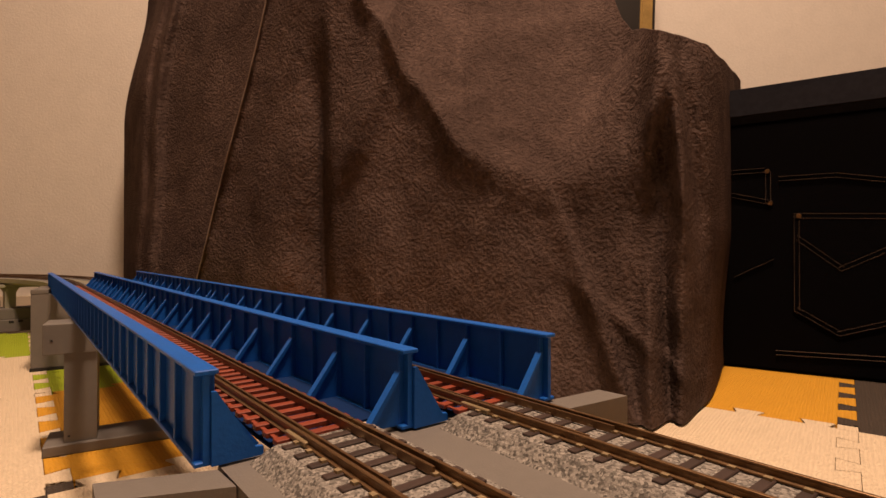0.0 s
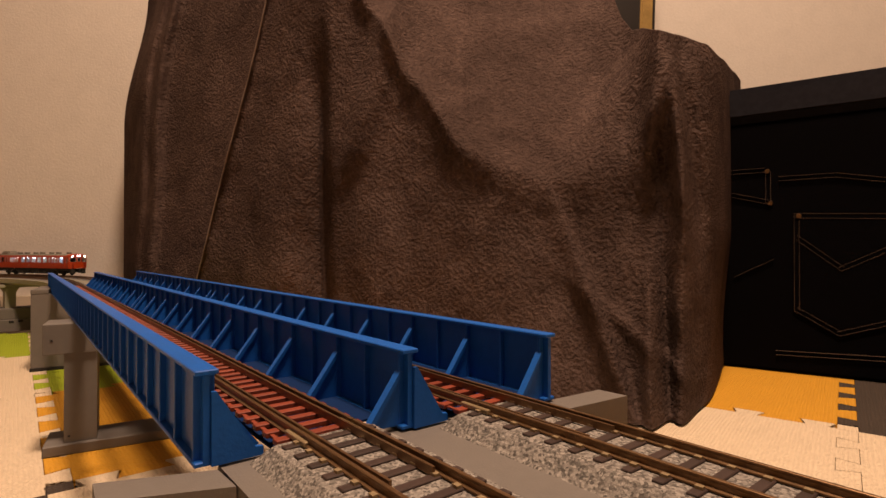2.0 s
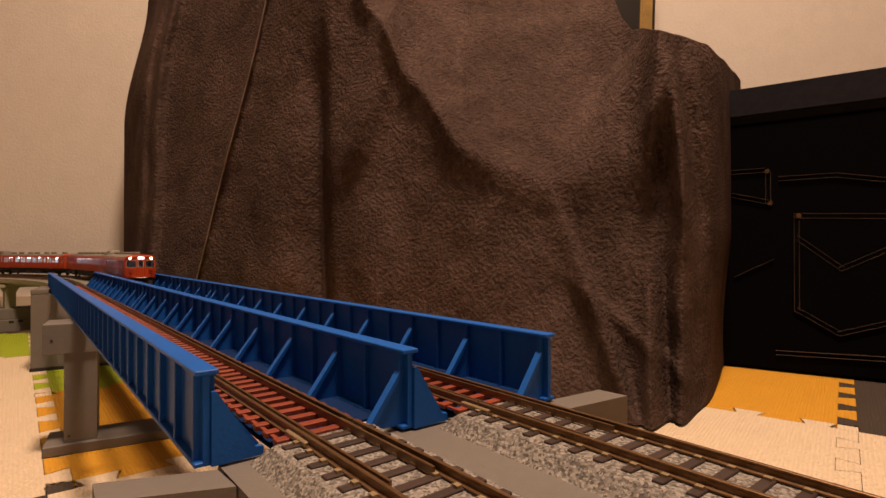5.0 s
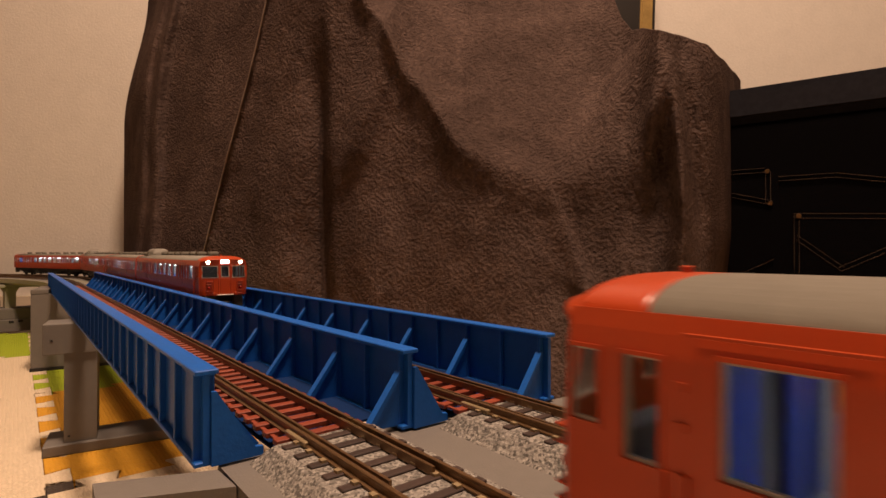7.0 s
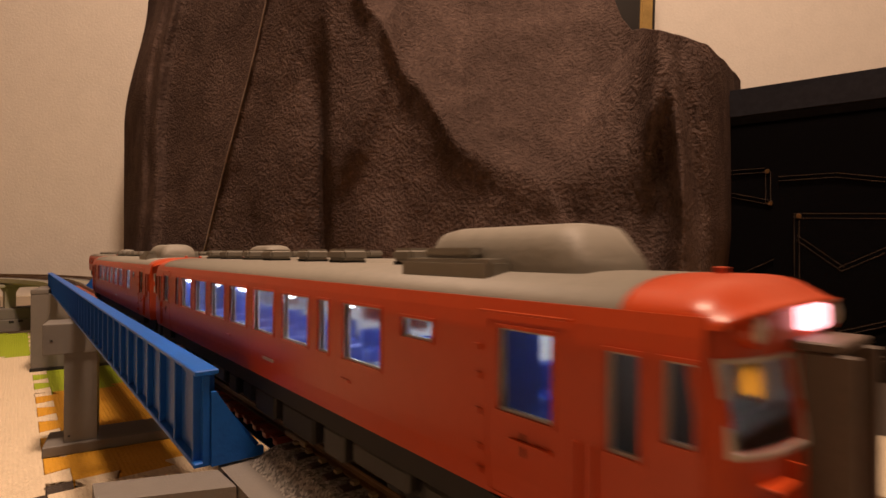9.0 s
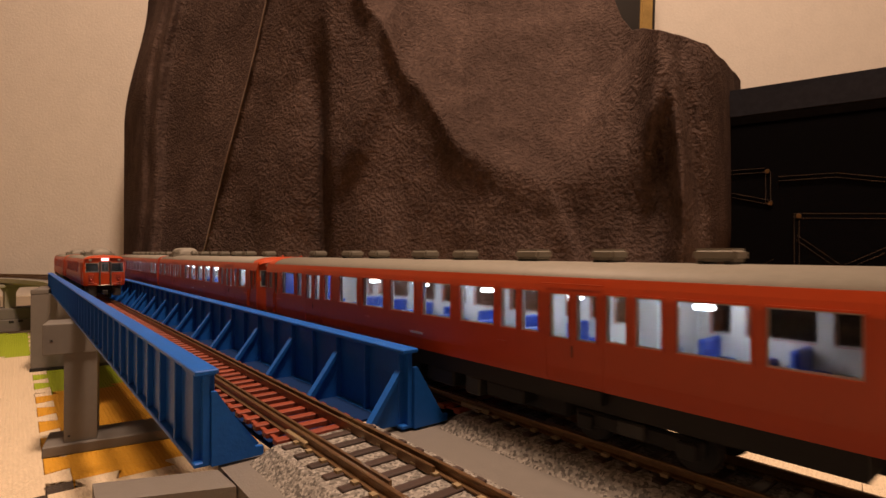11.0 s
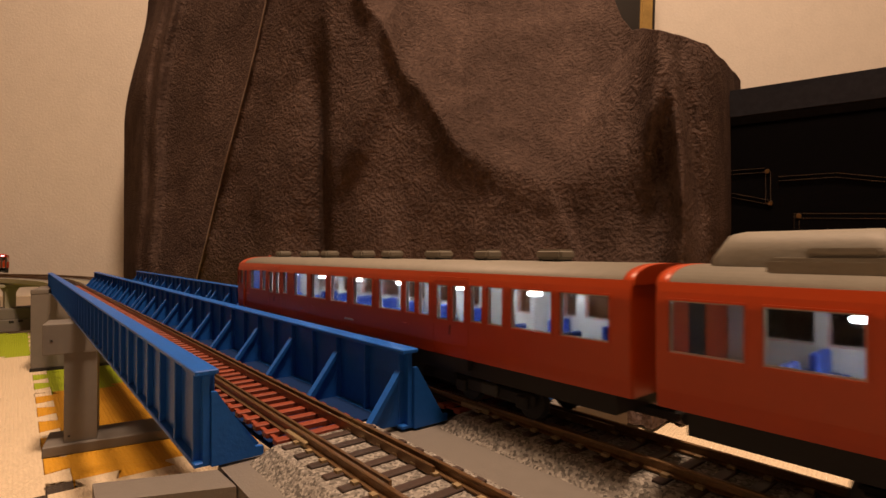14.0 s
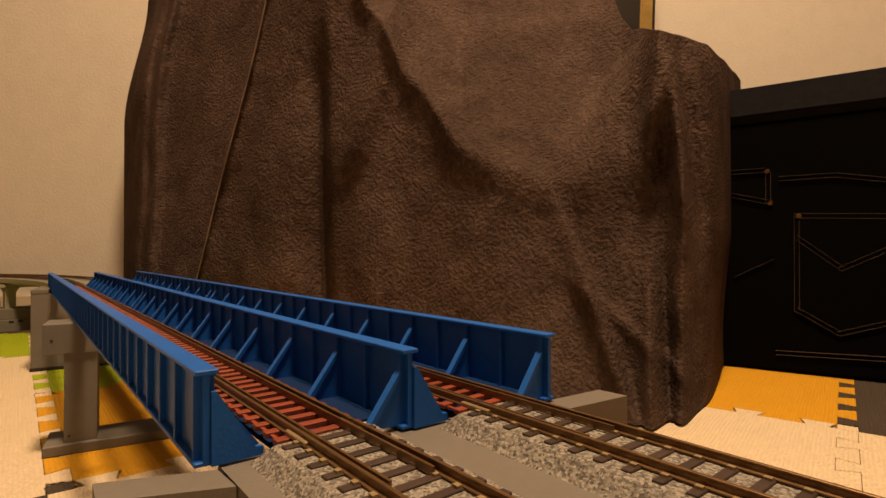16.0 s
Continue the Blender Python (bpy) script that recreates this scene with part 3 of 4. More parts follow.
def blanket():
    bm = bmesh.new()
    nu, nv = 460, 200
    grid = []
    for i in range(nu + 1):
        q = -0.012 + 1.188 * i / nu
        col = []
        top = blanket_top(q)
        for j in range(nv + 1):
            z = 0.003 + (top - 0.003) * j / nv
            w = q + 0.045 * smooth(z, 0.44, 0.74) * (1 - smooth(q, 0.0, 0.25))
            d = fold_depth(q, z)
            a = (230 + 920 * w - 784) * AX
            p = EYE + FWD * d + SIDE * a * d
            col.append(bm.verts.new((p.x, p.y, z)))
        # over the top and down behind
        for k in range(1, 9):
            z = top + 0.012 * math.sin(k / 8 * math.pi) - 0.05 * (k / 8) ** 2
            d = fold_depth(q, top) + 0.03 * k
            p = EYE + FWD * d + SIDE * a * d
            col.append(bm.verts.new((p.x, p.y, z)))
        grid.append(col)
    for a, b in zip(grid, grid[1:]):
        for j in range(len(a) - 1):
            bm.faces.new((a[j], b[j], b[j + 1], a[j + 1]))
    ob = part("blanket", bm, FLEECE, smooth=True)
    tagged(ob, "dark brown fleece blanket draped over furniture in folds", "blanket")
    # sewn edge of the overlapping flap, its highlight painted as a paler brown
    bm = bmesh.new()
    rings = []
    for i in range(90):
        z = 0.004 + 0.60 * i / 89
        q = hem_at(z)
        d = fold_depth(q, z) - 0.0012
        a = (230 + 920 * (q + 0.045 * smooth(z, 0.44, 0.74) * (1 - smooth(q, 0.0, 0.25))) - 784) * AX
        p = EYE + FWD * d + SIDE * a * d
        r = 0.0010 + 0.0003 * noise.noise(Vector((z * 60, 0, 2)))
        rings.append([bm.verts.new(p + SIDE * (r * math.cos(k)) + FWD * (2 * r * math.sin(k)) + Vector((0, 0, z - p.z))) for k in (0.0, 1.26, 2.51, 3.77, 5.03)])
    for a, b in zip(rings, rings[1:]):
        for k in range(5):
            bm.faces.new((a[k], a[(k + 1) % 5], b[(k + 1) % 5], b[k]))
    part("hem", bm, HEM, ob, "sewn hem of the blanket, paler for a painted highlight", smooth=True)


blanket()


# ---------------------------------------------------------------- denim-covered box
def denim_box():
    b = empty("storage_box", pose(0.7045, 0.1668, 0, 0, 0, -73.5))
    tagged(b, "black denim covered storage box with jeans pockets", "storage box")
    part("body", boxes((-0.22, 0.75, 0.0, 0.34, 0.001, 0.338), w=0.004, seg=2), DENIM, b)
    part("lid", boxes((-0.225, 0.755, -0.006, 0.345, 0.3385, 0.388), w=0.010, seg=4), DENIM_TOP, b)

    def seam(pts, gap=0.0, rows=2):
        """Rows of stitches along a line of points (x, z) on the front."""
        bm = bmesh.new()
        for r in range(rows):
            for (x0, z0), (x1, z1) in zip(pts, pts[1:]):
                d = Vector((x1 - x0, z1 - z0))
                ln = d.length
                d.normalize()
                nrm = Vector((-d.y, d.x)) * (r * 0.0055)
                n = int(ln / 0.0034)
                for i in range(n):
                    p = Vector((x0, z0)) + d * (ln * i / n) + nrm
                    q = p + d * 0.0022
                    w = Vector((-d.y, d.x)) * 0.00020
                    prism(bm, [tuple(p + w), tuple(p - w), tuple(q - w), tuple(q + w)], "y", -0.0031, -0.0003)
        return bm
    # back pocket: a sewn-on patch with stitched edge and chevron
    for x in (0.075, 0.42):
        outline = [(x, 0.2130), (x + 0.128, 0.2075), (x + 0.125, 0.0790), (x + 0.0485, 0.0525), (x, 0.0820)]
        bm = bmesh.new()
        prism(bm, outline, "y", -0.0022, 0.0)
        pocket = part("pocket", bm, DENIM, b)
        part("stitching", seam([(x + 0.001, 0.2115), (x + 0.127, 0.2060)], rows=1), STITCH, pocket)
        part("stitching", seam([(x + 0.001, 0.2055), (x + 0.127, 0.2000)], rows=1), STITCH, pocket)
        part("stitching", seam([(x + 0.0015, 0.212), (x + 0.0015, 0.0835), (x + 0.0485, 0.0545), (x + 0.1235, 0.0810)]), STITCH, pocket)
        part("stitching", seam([(x + 0.0010, 0.1790), (x + 0.0510, 0.1365), (x + 0.1250, 0.1770)]), STITCH, pocket)
        bm = bmesh.new()
        bmesh.ops.create_cone(bm, cap_ends=True, segments=14, radius1=0.0032, radius2=0.0026, depth=0.0018, matrix=Matrix.Translation((x + 0.0065, -0.0031, 0.2080)) @ Matrix.Rotation(math.pi / 2, 4, "X"))
        part("rivet", bm, BRASS, pocket)
    part("stitching", seam([(0.0600, 0.2560), (0.1200, 0.2560), (0.1700, 0.2460), (0.30, 0.240)]), STITCH, b)
    part("stitching", seam([(0.0560, 0.0235), (0.1690, 0.0275), (0.30, 0.030)]), STITCH, b)
    part("stitching", seam([(-0.05, 0.2690), (0.0449, 0.2690), (0.0449, 0.2265)]), STITCH, b)
    part("stitching", seam([(-0.05, 0.2480), (0.0079, 0.2365), (0.0520, 0.2240)]), STITCH, b)
    part("stitching", seam([(0.0074, 0.126), (0.0541, 0.1515)], rows=1), STITCH, b)
    for x, z in ((0.0465, 0.2700), (0.0500, 0.2262)):
        bm = bmesh.new()
        bmesh.ops.create_cone(bm, cap_ends=True, segments=14, radius1=0.0032, radius2=0.0026, depth=0.0018, matrix=Matrix.Translation((x, -0.0010, z)) @ Matrix.Rotation(math.pi / 2, 4, "X"))
        part("rivet", bm, BRASS, b)
    return b


denim_box()


# ---------------------------------------------------------------- picture frame behind the blanket
def leaning_frame():
    f = empty("picture_frame", Matrix.Translation(EYE + FWD * 1.02 + SIDE * 0.385 - Vector((0, 0, 0.16))) @ Matrix.Rotation(-YAW, 4, "Z") @ pose(0, 0, 0.56, -6, 4, 0))
    tagged(f, "black picture with aged gold frame leaning on wall", "picture frame")
    part("picture", boxes((-0.36, 0.0, 0.0, 0.012, -0.13, 0.5)), BLACKWOOD, f)
    part("gold_moulding", boxes((0.0, 0.024, -0.006, 0.014, -0.13, 0.5), w=0.003, seg=2), GOLD, f)
    part("outer_edge", boxes((0.0242, 0.030, -0.002, 0.014, -0.13, 0.5), w=0.001), BLACKWOOD, f)
    part("stand", boxes((-0.36, 0.030, -0.01, 0.03, -0.555, -0.131)), BLACKWOOD, f)


leaning_frame()


# ---------------------------------------------------------------- railcars
HALF_W, BODY_L = 0.0180, 0.2760
Z_SKIRT, Z_EAVE, Z_CROWN = 0.0155, 0.0425, 0.0462
WIN0, WIN1 = 0.0276, 0.0387
NOSE = 0.0048                         # how far the rounded cab corners stand back
CAB0, CAB1, DOOR0, DOOR1 = 0.0296, 0.0380, WIN0 - 0.0006, WIN1 - 0.0004


def wide(start, pitch, width, n):
    return [(start + i * pitch, start + i * pitch + width, WIN0, WIN1) for i in range(n)]


# openings along each side: from, to, sill, head, from end A; the two sides of a car differ
SIDE_47L = [(0.0056, 0.0086, CAB0, CAB1), (0.0096, 0.0150, CAB0, CAB1), (0.0178, 0.0215, 0.0268, CAB1), (0.0276, 0.0434, WIN0, WIN1), (0.0464, 0.0524, WIN0, WIN1),
            (0.0572, 0.0634, DOOR0, DOOR1), (0.0661, 0.0720, DOOR0, DOOR1), (0.0764, 0.0826, WIN0, WIN1), *wide(0.0906, 0.0197, 0.0152, 5),
            (0.1872, 0.1932, WIN0, WIN1), (0.1950, 0.2012, WIN0, WIN1), (0.2050, 0.2110, DOOR0, DOOR1), (0.2132, 0.2190, DOOR0, DOOR1), (0.2216, 0.2270, WIN0, WIN1), (0.2292, 0.2354, WIN0, WIN1),
            (0.2386, 0.2530, WIN0, WIN1), (0.2556, 0.2700, WIN0, WIN1)]
SIDE_47R = [(0.0056, 0.0088, CAB0, CAB1), (0.0110, 0.0148, 0.0268, CAB1), (0.0235, 0.0371, WIN0, WIN1), (0.0400, 0.0456, WIN0, WIN1), (0.0488, 0.0545, DOOR0, DOOR1), (0.0570, 0.0630, DOOR0, DOOR1),
            (0.0676, 0.0738, WIN0, WIN1), *wide(0.0784, 0.0200, 0.0157, 5), (0.1838, 0.1897, WIN0, WIN1), (0.1934, 0.1992, WIN0, WIN1), (0.2019, 0.2078, DOOR0, DOOR1), (0.2099, 0.2160, DOOR0, DOOR1),
            (0.2221, 0.2275, WIN0, WIN1), (0.2306, 0.2358, WIN0, WIN1), (0.2392, 0.2544, WIN0, WIN1), (0.2577, 0.2725, WIN0, WIN1)]
SIDE_40 = [(0.0056, 0.0092, CAB0, CAB1), (0.0122, 0.0162, 0.0268, CAB1), (0.0222, 0.0312, WIN0, WIN1), (0.0445, 0.0495, WIN0, WIN1), *wide(0.0540, 0.0203, 0.0148, 6), (0.1752, 0.1802, WIN0, WIN1), (0.1864, 0.2005, WIN0, WIN1),
           (0.2070, 0.2155, 0.0347, 0.0380), (0.2299, 0.2391, WIN0, WIN1), (0.2466, 0.2506, 0.0268, CAB1), (0.2532, 0.2564, CAB0, CAB1)]
DOORS_47L, DOORS_47R, DOORS_40 = ((0.0560, 0.0732), (0.2038, 0.2202)), ((0.0476, 0.0642), (0.2007, 0.2172)), ((0.0202, 0.0332), (0.2279, 0.2411))


def body_x(z):
    """Half width of the car side at height z: slightly tucked in below and above."""
    x = HALF_W
    if z < 0.022:
        x -= 0.0016 * ((0.022 - z) / 0.010) ** 2
    if z > 0.036:
        x -= 0.0010 * ((z - 0.036) / 0.0065) ** 2
    return x


def pierced(bm, u_rng, v_rng, holes, at, thick, v_cuts=(), u_cuts=()):
    """A shell over (u, v) with rectangular openings through it. at(u, v, depth) gives the point."""
    us = sorted({u_rng[0], u_rng[1], *[h[0] for h in holes], *[h[1] for h in holes], *[c for c in u_cuts if u_rng[0] < c < u_rng[1]]})
    vs = sorted({v_rng[0], v_rng[1], *[h[2] for h in holes], *[h[3] for h in holes], *v_cuts})
    solid = {}
    for i in range(len(us) - 1):
        for j in range(len(vs) - 1):
            um, vm = (us[i] + us[i + 1]) / 2, (vs[j] + vs[j + 1]) / 2
            solid[i, j] = not any(h[0] < um < h[1] and h[2] < vm < h[3] for h in holes)
    cache = {}

    def v(i, j, k):
        if (i, j, k) not in cache:
            cache[i, j, k] = bm.verts.new(at(us[i], vs[j], k * thick))
        return cache[i, j, k]
    for (i, j), on in solid.items():
        if not on:
            continue
        for k in (0, 1):
            bm.faces.new((v(i, j, k), v(i + 1, j, k), v(i + 1, j + 1, k), v(i, j + 1, k)))
        for di, dj, a, b in ((-1, 0, (i, j), (i, j + 1)), (1, 0, (i + 1, j), (i + 1, j + 1)), (0, -1, (i, j), (i + 1, j)), (0, 1, (i, j + 1), (i + 1, j + 1))):
            if not solid.get((i + di, j + dj), False):
                bm.faces.new((v(*a, 0), v(*b, 0), v(*b, 1), v(*a, 1)))


CUTS = (0.017, 0.0195, 0.022, 0.0385, 0.0405)


BENDS = tuple(s * x for s in (-1, 1) for x in (0.0040, 0.0080, 0.0110, 0.0130, 0.0145, 0.0155, 0.0168, 0.0174))


SIGNS = {"lead": SIGN_WHITE, "sign": SIGN_WHITE, "tail": SIGN_PINK}


def end_y(x):
    u = abs(x) / HALF_W
    return 0.0020 * u ** 2 + (NOSE - 0.0020) * u ** 7


def cab_end(car, y_end, sgn, lit, back=0.0262):
    """A driving end at y_end; sgn is the way it faces along y."""
    holes = [(-0.0162, -0.0058, 0.0296, 0.0380), (0.0058, 0.0162, 0.0296, 0.0380), (-0.0027, 0.0027, 0.0302, 0.0380)]

    def at(u, v, k):
        x = u * (body_x(v) - 0.0004) / HALF_W
        lean = 0.0016 * smooth(v, 0.030, 0.0425)
        return (x, y_end - sgn * (end_y(u) + lean + k), v)
    bm = bmesh.new()
    pierced(bm, (-HALF_W, HALF_W), (Z_SKIRT, Z_EAVE + 0.0005), holes, at, 0.0009, CUTS + (0.030, 0.033, 0.036), BENDS)
    face = part("cab_front", bm, ORANGE, car, smooth=False)
    for h in holes:
        bm = bmesh.new()
        pierced(bm, (h[0] + 0.0001, h[1] - 0.0001), (h[2] + 0.0001, h[3] - 0.0001), [], lambda u, v, k: at(u, v, 0.0004 + k), 0.0003, (), BENDS)
        part("windscreen", bm, PANE, face)
        bm = bmesh.new()
        pierced(bm, (h[0] - 0.0005, h[1] + 0.0005), (h[2] - 0.0005, h[3] + 0.0005), [h], lambda u, v, k: at(u, v, -0.0002 + k), 0.0005, (), BENDS)
        part("window_rubber", bm, SILVER, face)

    def fbox(name, x0, x1, z0, z1, out, material, bev=0.0002, label=""):
        xm = (x0 + x1) / 2
        yb = y_end - sgn * (end_y(xm) + 0.0016 * smooth((z0 + z1) / 2, 0.030, 0.0425))
        ya, yc = sorted((yb - sgn * 0.0006, yb + sgn * out))
        return part(name, boxes((x0, x1, ya, yc, z0, z1), w=bev), material, face, label)
    # gangway surround
    for x in (-0.0052, 0.0040):
        fbox("gangway_post", x, x + 0.0012, 0.0160, 0.0385, 0.0042 if lit == "tail" else 0.0005, BELLOWS if lit == "tail" else ORANGE)
    fbox("gangway_head", -0.0052, 0.0052, 0.0386, 0.0396, 0.0042 if lit == "tail" else 0.0005, BELLOWS if lit == "tail" else ORANGE)
    fbox("foot_plate", -0.0062, 0.0062, 0.0156, 0.0164, 0.0020, SILVER)
    fbox("gangway_door", -0.0036, 0.0036, 0.0166, 0.0290, 0.0003, ORANGE)
    # lamps, sign, steps and handrails
    fbox("destination_sign", -0.0031, 0.0031, 0.0404, 0.0431, 0.0014, SIGNS[lit], 0.0003, "lit destination sign")
    for s in (-1, 1):
        bm = bmesh.new()
        bmesh.ops.create_cone(bm, cap_ends=True, segments=16, radius1=0.0019, radius2=0.0019, depth=0.0040, matrix=Matrix.Rotation(math.pi / 2, 4, "X"))
        ring = part("lamp_housing", bm, ORANGE, face)
        ring.location = (s * 0.0122, y_end - sgn * 0.0040, 0.0412)
        bm = bmesh.new()
        bmesh.ops.create_uvsphere(bm, u_segments=14, v_segments=8, radius=0.0014)
        bmesh.ops.scale(bm, vec=(1, 0.4, 1), verts=bm.verts)
        lens = part("headlamp", bm, LAMP_WHITE if lit == "lead" else SILVER, face, "lit round headlamp" if lit == "lead" else "unlit headlamp", smooth=True)
        lens.location = (s * 0.0122, y_end - sgn * 0.0020, 0.0412)
        bm = bmesh.new()
        bmesh.ops.create_uvsphere(bm, u_segments=12, v_segments=8, radius=0.0012)
        red = part("tail_lamp", bm, LAMP_RED, face, smooth=True)
        red.location = (s * 0.0118, y_end - sgn * (end_y(0.0118) - 0.0002), 0.0215)
        for z in (0.0168, 0.0188, 0.0240, 0.0262):
            fbox("step", s * 0.0115 - 0.0022, s * 0.0115 + 0.0022, z, z + 0.0004, 0.0012, ORANGE, 0.0001)
        fbox("handrail", s * 0.0086 - 0.0002, s * 0.0086 + 0.0002, 0.0160, 0.0280, 0.0009, ORANGE, 0.0)
        fbox("jumper_box", s * 0.0080 - 0.0012, s * 0.0080 + 0.0012, 0.0158, 0.0178, 0.0018, ORANGE)
        # snow plough skirt
        ya, yc = sorted((y_end - sgn * 0.0015, y_end - sgn * 0.006))
        part("plough", boxes((s * 0.0105 - 0.0036, s * 0.0105 + 0.0036, ya, yc, 0.0050, 0.0154), w=0.0004), UNDERGREY, car)
    ya, yc = sorted((y_end - sgn * 0.012, y_end + sgn * 0.0022))
    coupler = part("coupler", boxes((-0.0014, 0.0014, ya, yc, 0.0075, 0.0100), w=0.0004), UNDER, car)
    ya, yc = sorted((y_end + sgn * 0.0005, y_end + sgn * 0.0026))
    part("knuckle", boxes((-0.0024, 0.0024, ya, yc, 0.0065, 0.0110), w=0.0006), UNDER, coupler)
    # orange brow over the cab
    roof_loft(car, "brow", y_end - sgn * 0.0145, y_end - sgn * 0.0002, ORANGE, sgn)
    part("brow_marker", boxes((-0.0006, 0.0006, *sorted((y_end - sgn * 0.010, y_end - sgn * 0.0112)), Z_CROWN - 0.0008, Z_CROWN + 0.0009), w=0.0002), ORANGE, car)
    bm = boxes((-0.004, 0.004, *sorted((y_end - sgn * 0.010, y_end - sgn * 0.014)), 0.0392, 0.0398))
    part("cab_lamp", bm, LED, car, "lit cab ceiling lamp")
    part("cab_desk", boxes((-0.0150, 0.0150, *sorted((y_end - sgn * 0.0062, y_end - sgn * 0.0095)), 0.0166, 0.0282), w=0.0005), CABGREY, car)
    # bulkhead behind the cab
    part("bulkhead", boxes((-0.0165, 0.0165, *sorted((y_end - sgn * back, y_end - sgn * (back + 0.0006))), 0.0166, 0.0405)), CABGREY, car)


def plain_end(car, y_end, sgn):
    bm = bmesh.new()
    holes = [(-0.0045, 0.0045, 0.0162, 0.0385)]
    pierced(bm, (-HALF_W, HALF_W), (Z_SKIRT, Z_EAVE + 0.0005), holes, lambda u, v, k: (u * (body_x(v) - 0.0004) / HALF_W, y_end - sgn * (k + 0.0004), v), 0.0009, CUTS)
    part("end_wall", bm, ORANGE, car)
    part("gangway_bellows", boxes((-0.0055, 0.0055, *sorted((y_end - sgn * 0.0012, y_end + sgn * 0.0016)), 0.0142, 0.0395), w=0.0005), DARK, car)
    part("coupler", boxes((-0.0014, 0.0014, *sorted((y_end - sgn * 0.012, y_end + sgn * 0.0022)), 0.0075, 0.0100), w=0.0004), UNDER, car)
    roof_loft(car, "roof_lip", y_end - sgn * 0.0030, y_end - sgn * 0.0001, ORANGE, 0)


def roof_loft(car, name, ya, yb, material, round_to):
    """The curved roof from ya to yb; round_to tells which end curves down."""
    bm = bmesh.new()
    ns = 12 if round_to else 2
    rings = []
    for i in range(ns + 1):
        t = i / ns
        y = ya + (yb - ya) * t
        drop = 0.0
        wid = 1.0
        if round_to:
            drop = 0.0028 * smooth(t, 0.45, 1.0) ** 1.5
            wid = 1.0 - 0.02 * smooth(t, 0.6, 1.0)
        ring = []
        for j in range(19):
            a = math.pi * j / 18
            cx, sz = math.cos(a), math.sin(a)
            x = math.copysign(abs(cx) ** 0.75, cx) * body_x(Z_EAVE) * wid
            z = Z_EAVE - 0.0012 + (Z_CROWN - Z_EAVE + 0.0012 - drop) * sz ** 0.85
            yy = y - (math.copysign(end_y(x) * smooth(t, 0.5, 1.0), yb - ya) if round_to else 0)
            ring.append(bm.verts.new((x, yy, z)))
        rings.append(ring)
    for a, b in zip(rings, rings[1:]):
        for j in range(18):
            bm.faces.new((a[j], a[j + 1], b[j + 1], b[j]))
    bm.faces.new(rings[0])
    bm.faces.new(rings[-1])
    ob = part(name, bm, material, car)
    for f in ob.data.polygons:
        f.use_smooth = len(f.vertices) == 4
    return ob


def rounded(x0, x1, y0, y1, z0, z1, w):
    return boxes((x0, x1, y0, y1, z0, z1), w=w, seg=3)


def barrel(hw, y0, y1, z0, z1, r):
    """A hood with an arched section whose two ends slope down."""
    bm = bmesh.new()
    rings = []
    for i in range(13):
        t = i / 12
        y = y0 + (y1 - y0) * t
        e = min(y - y0, y1 - y)
        f = math.sqrt(max(0.0, 1 - max(0.0, 1 - e / r) ** 2)) * 0.62 + 0.38
        ring = []
        for j in range(13):
            a = math.pi * j / 12
            cx, sz = math.cos(a), math.sin(a)
            ring.append(bm.verts.new((math.copysign(abs(cx) ** 0.6, cx) * hw * (0.9 + 0.1 * f), y, z0 + (z1 - z0) * f * sz ** 0.6)))
        rings.append(ring)
    for a, b in zip(rings, rings[1:]):
        for j in range(12):
            bm.faces.new((a[j], a[j + 1], b[j + 1], b[j]))
    bm.faces.new(rings[0])
    bm.faces.new(rings[-1])
    return bm


def bogie(car, y):
    b = part("bogie", boxes((-0.0125, -0.0105, y - 0.0165, y + 0.0165, 0.0045, 0.0085), (0.0105, 0.0125, y - 0.0165, y + 0.0165, 0.0045, 0.0085), (-0.0110, 0.0110, y - 0.003, y + 0.003, 0.005, 0.0095), w=0.0006), UNDER, car)
    for sgn in (-1, 1):
        for dy in (-0.0131, 0.0131):
            bm = bmesh.new()
            bmesh.ops.create_cone(bm, cap_ends=True, segments=22, radius1=0.0054, radius2=0.0050, depth=0.0022, matrix=Matrix.Rotation(sgn * math.pi / 2, 4, "Y"))
            w = part("wheel", bm, UNDER, b)
            w.location = (sgn * 0.0084, y + dy, 0.0054)
            part("axle_box", boxes((sgn * 0.0131 - 0.0008, sgn * 0.0131 + 0.0008, y + dy - 0.0022, y + dy + 0.0022, 0.0040, 0.0078), w=0.0004), UNDER, b)
        part("spring", boxes((sgn * 0.0132 - 0.0009, sgn * 0.0132 + 0.0009, y - 0.0035, y + 0.0035, 0.0052, 0.0090), w=0.0005), UNDERGREY, b)


LEN_40 = 0.262


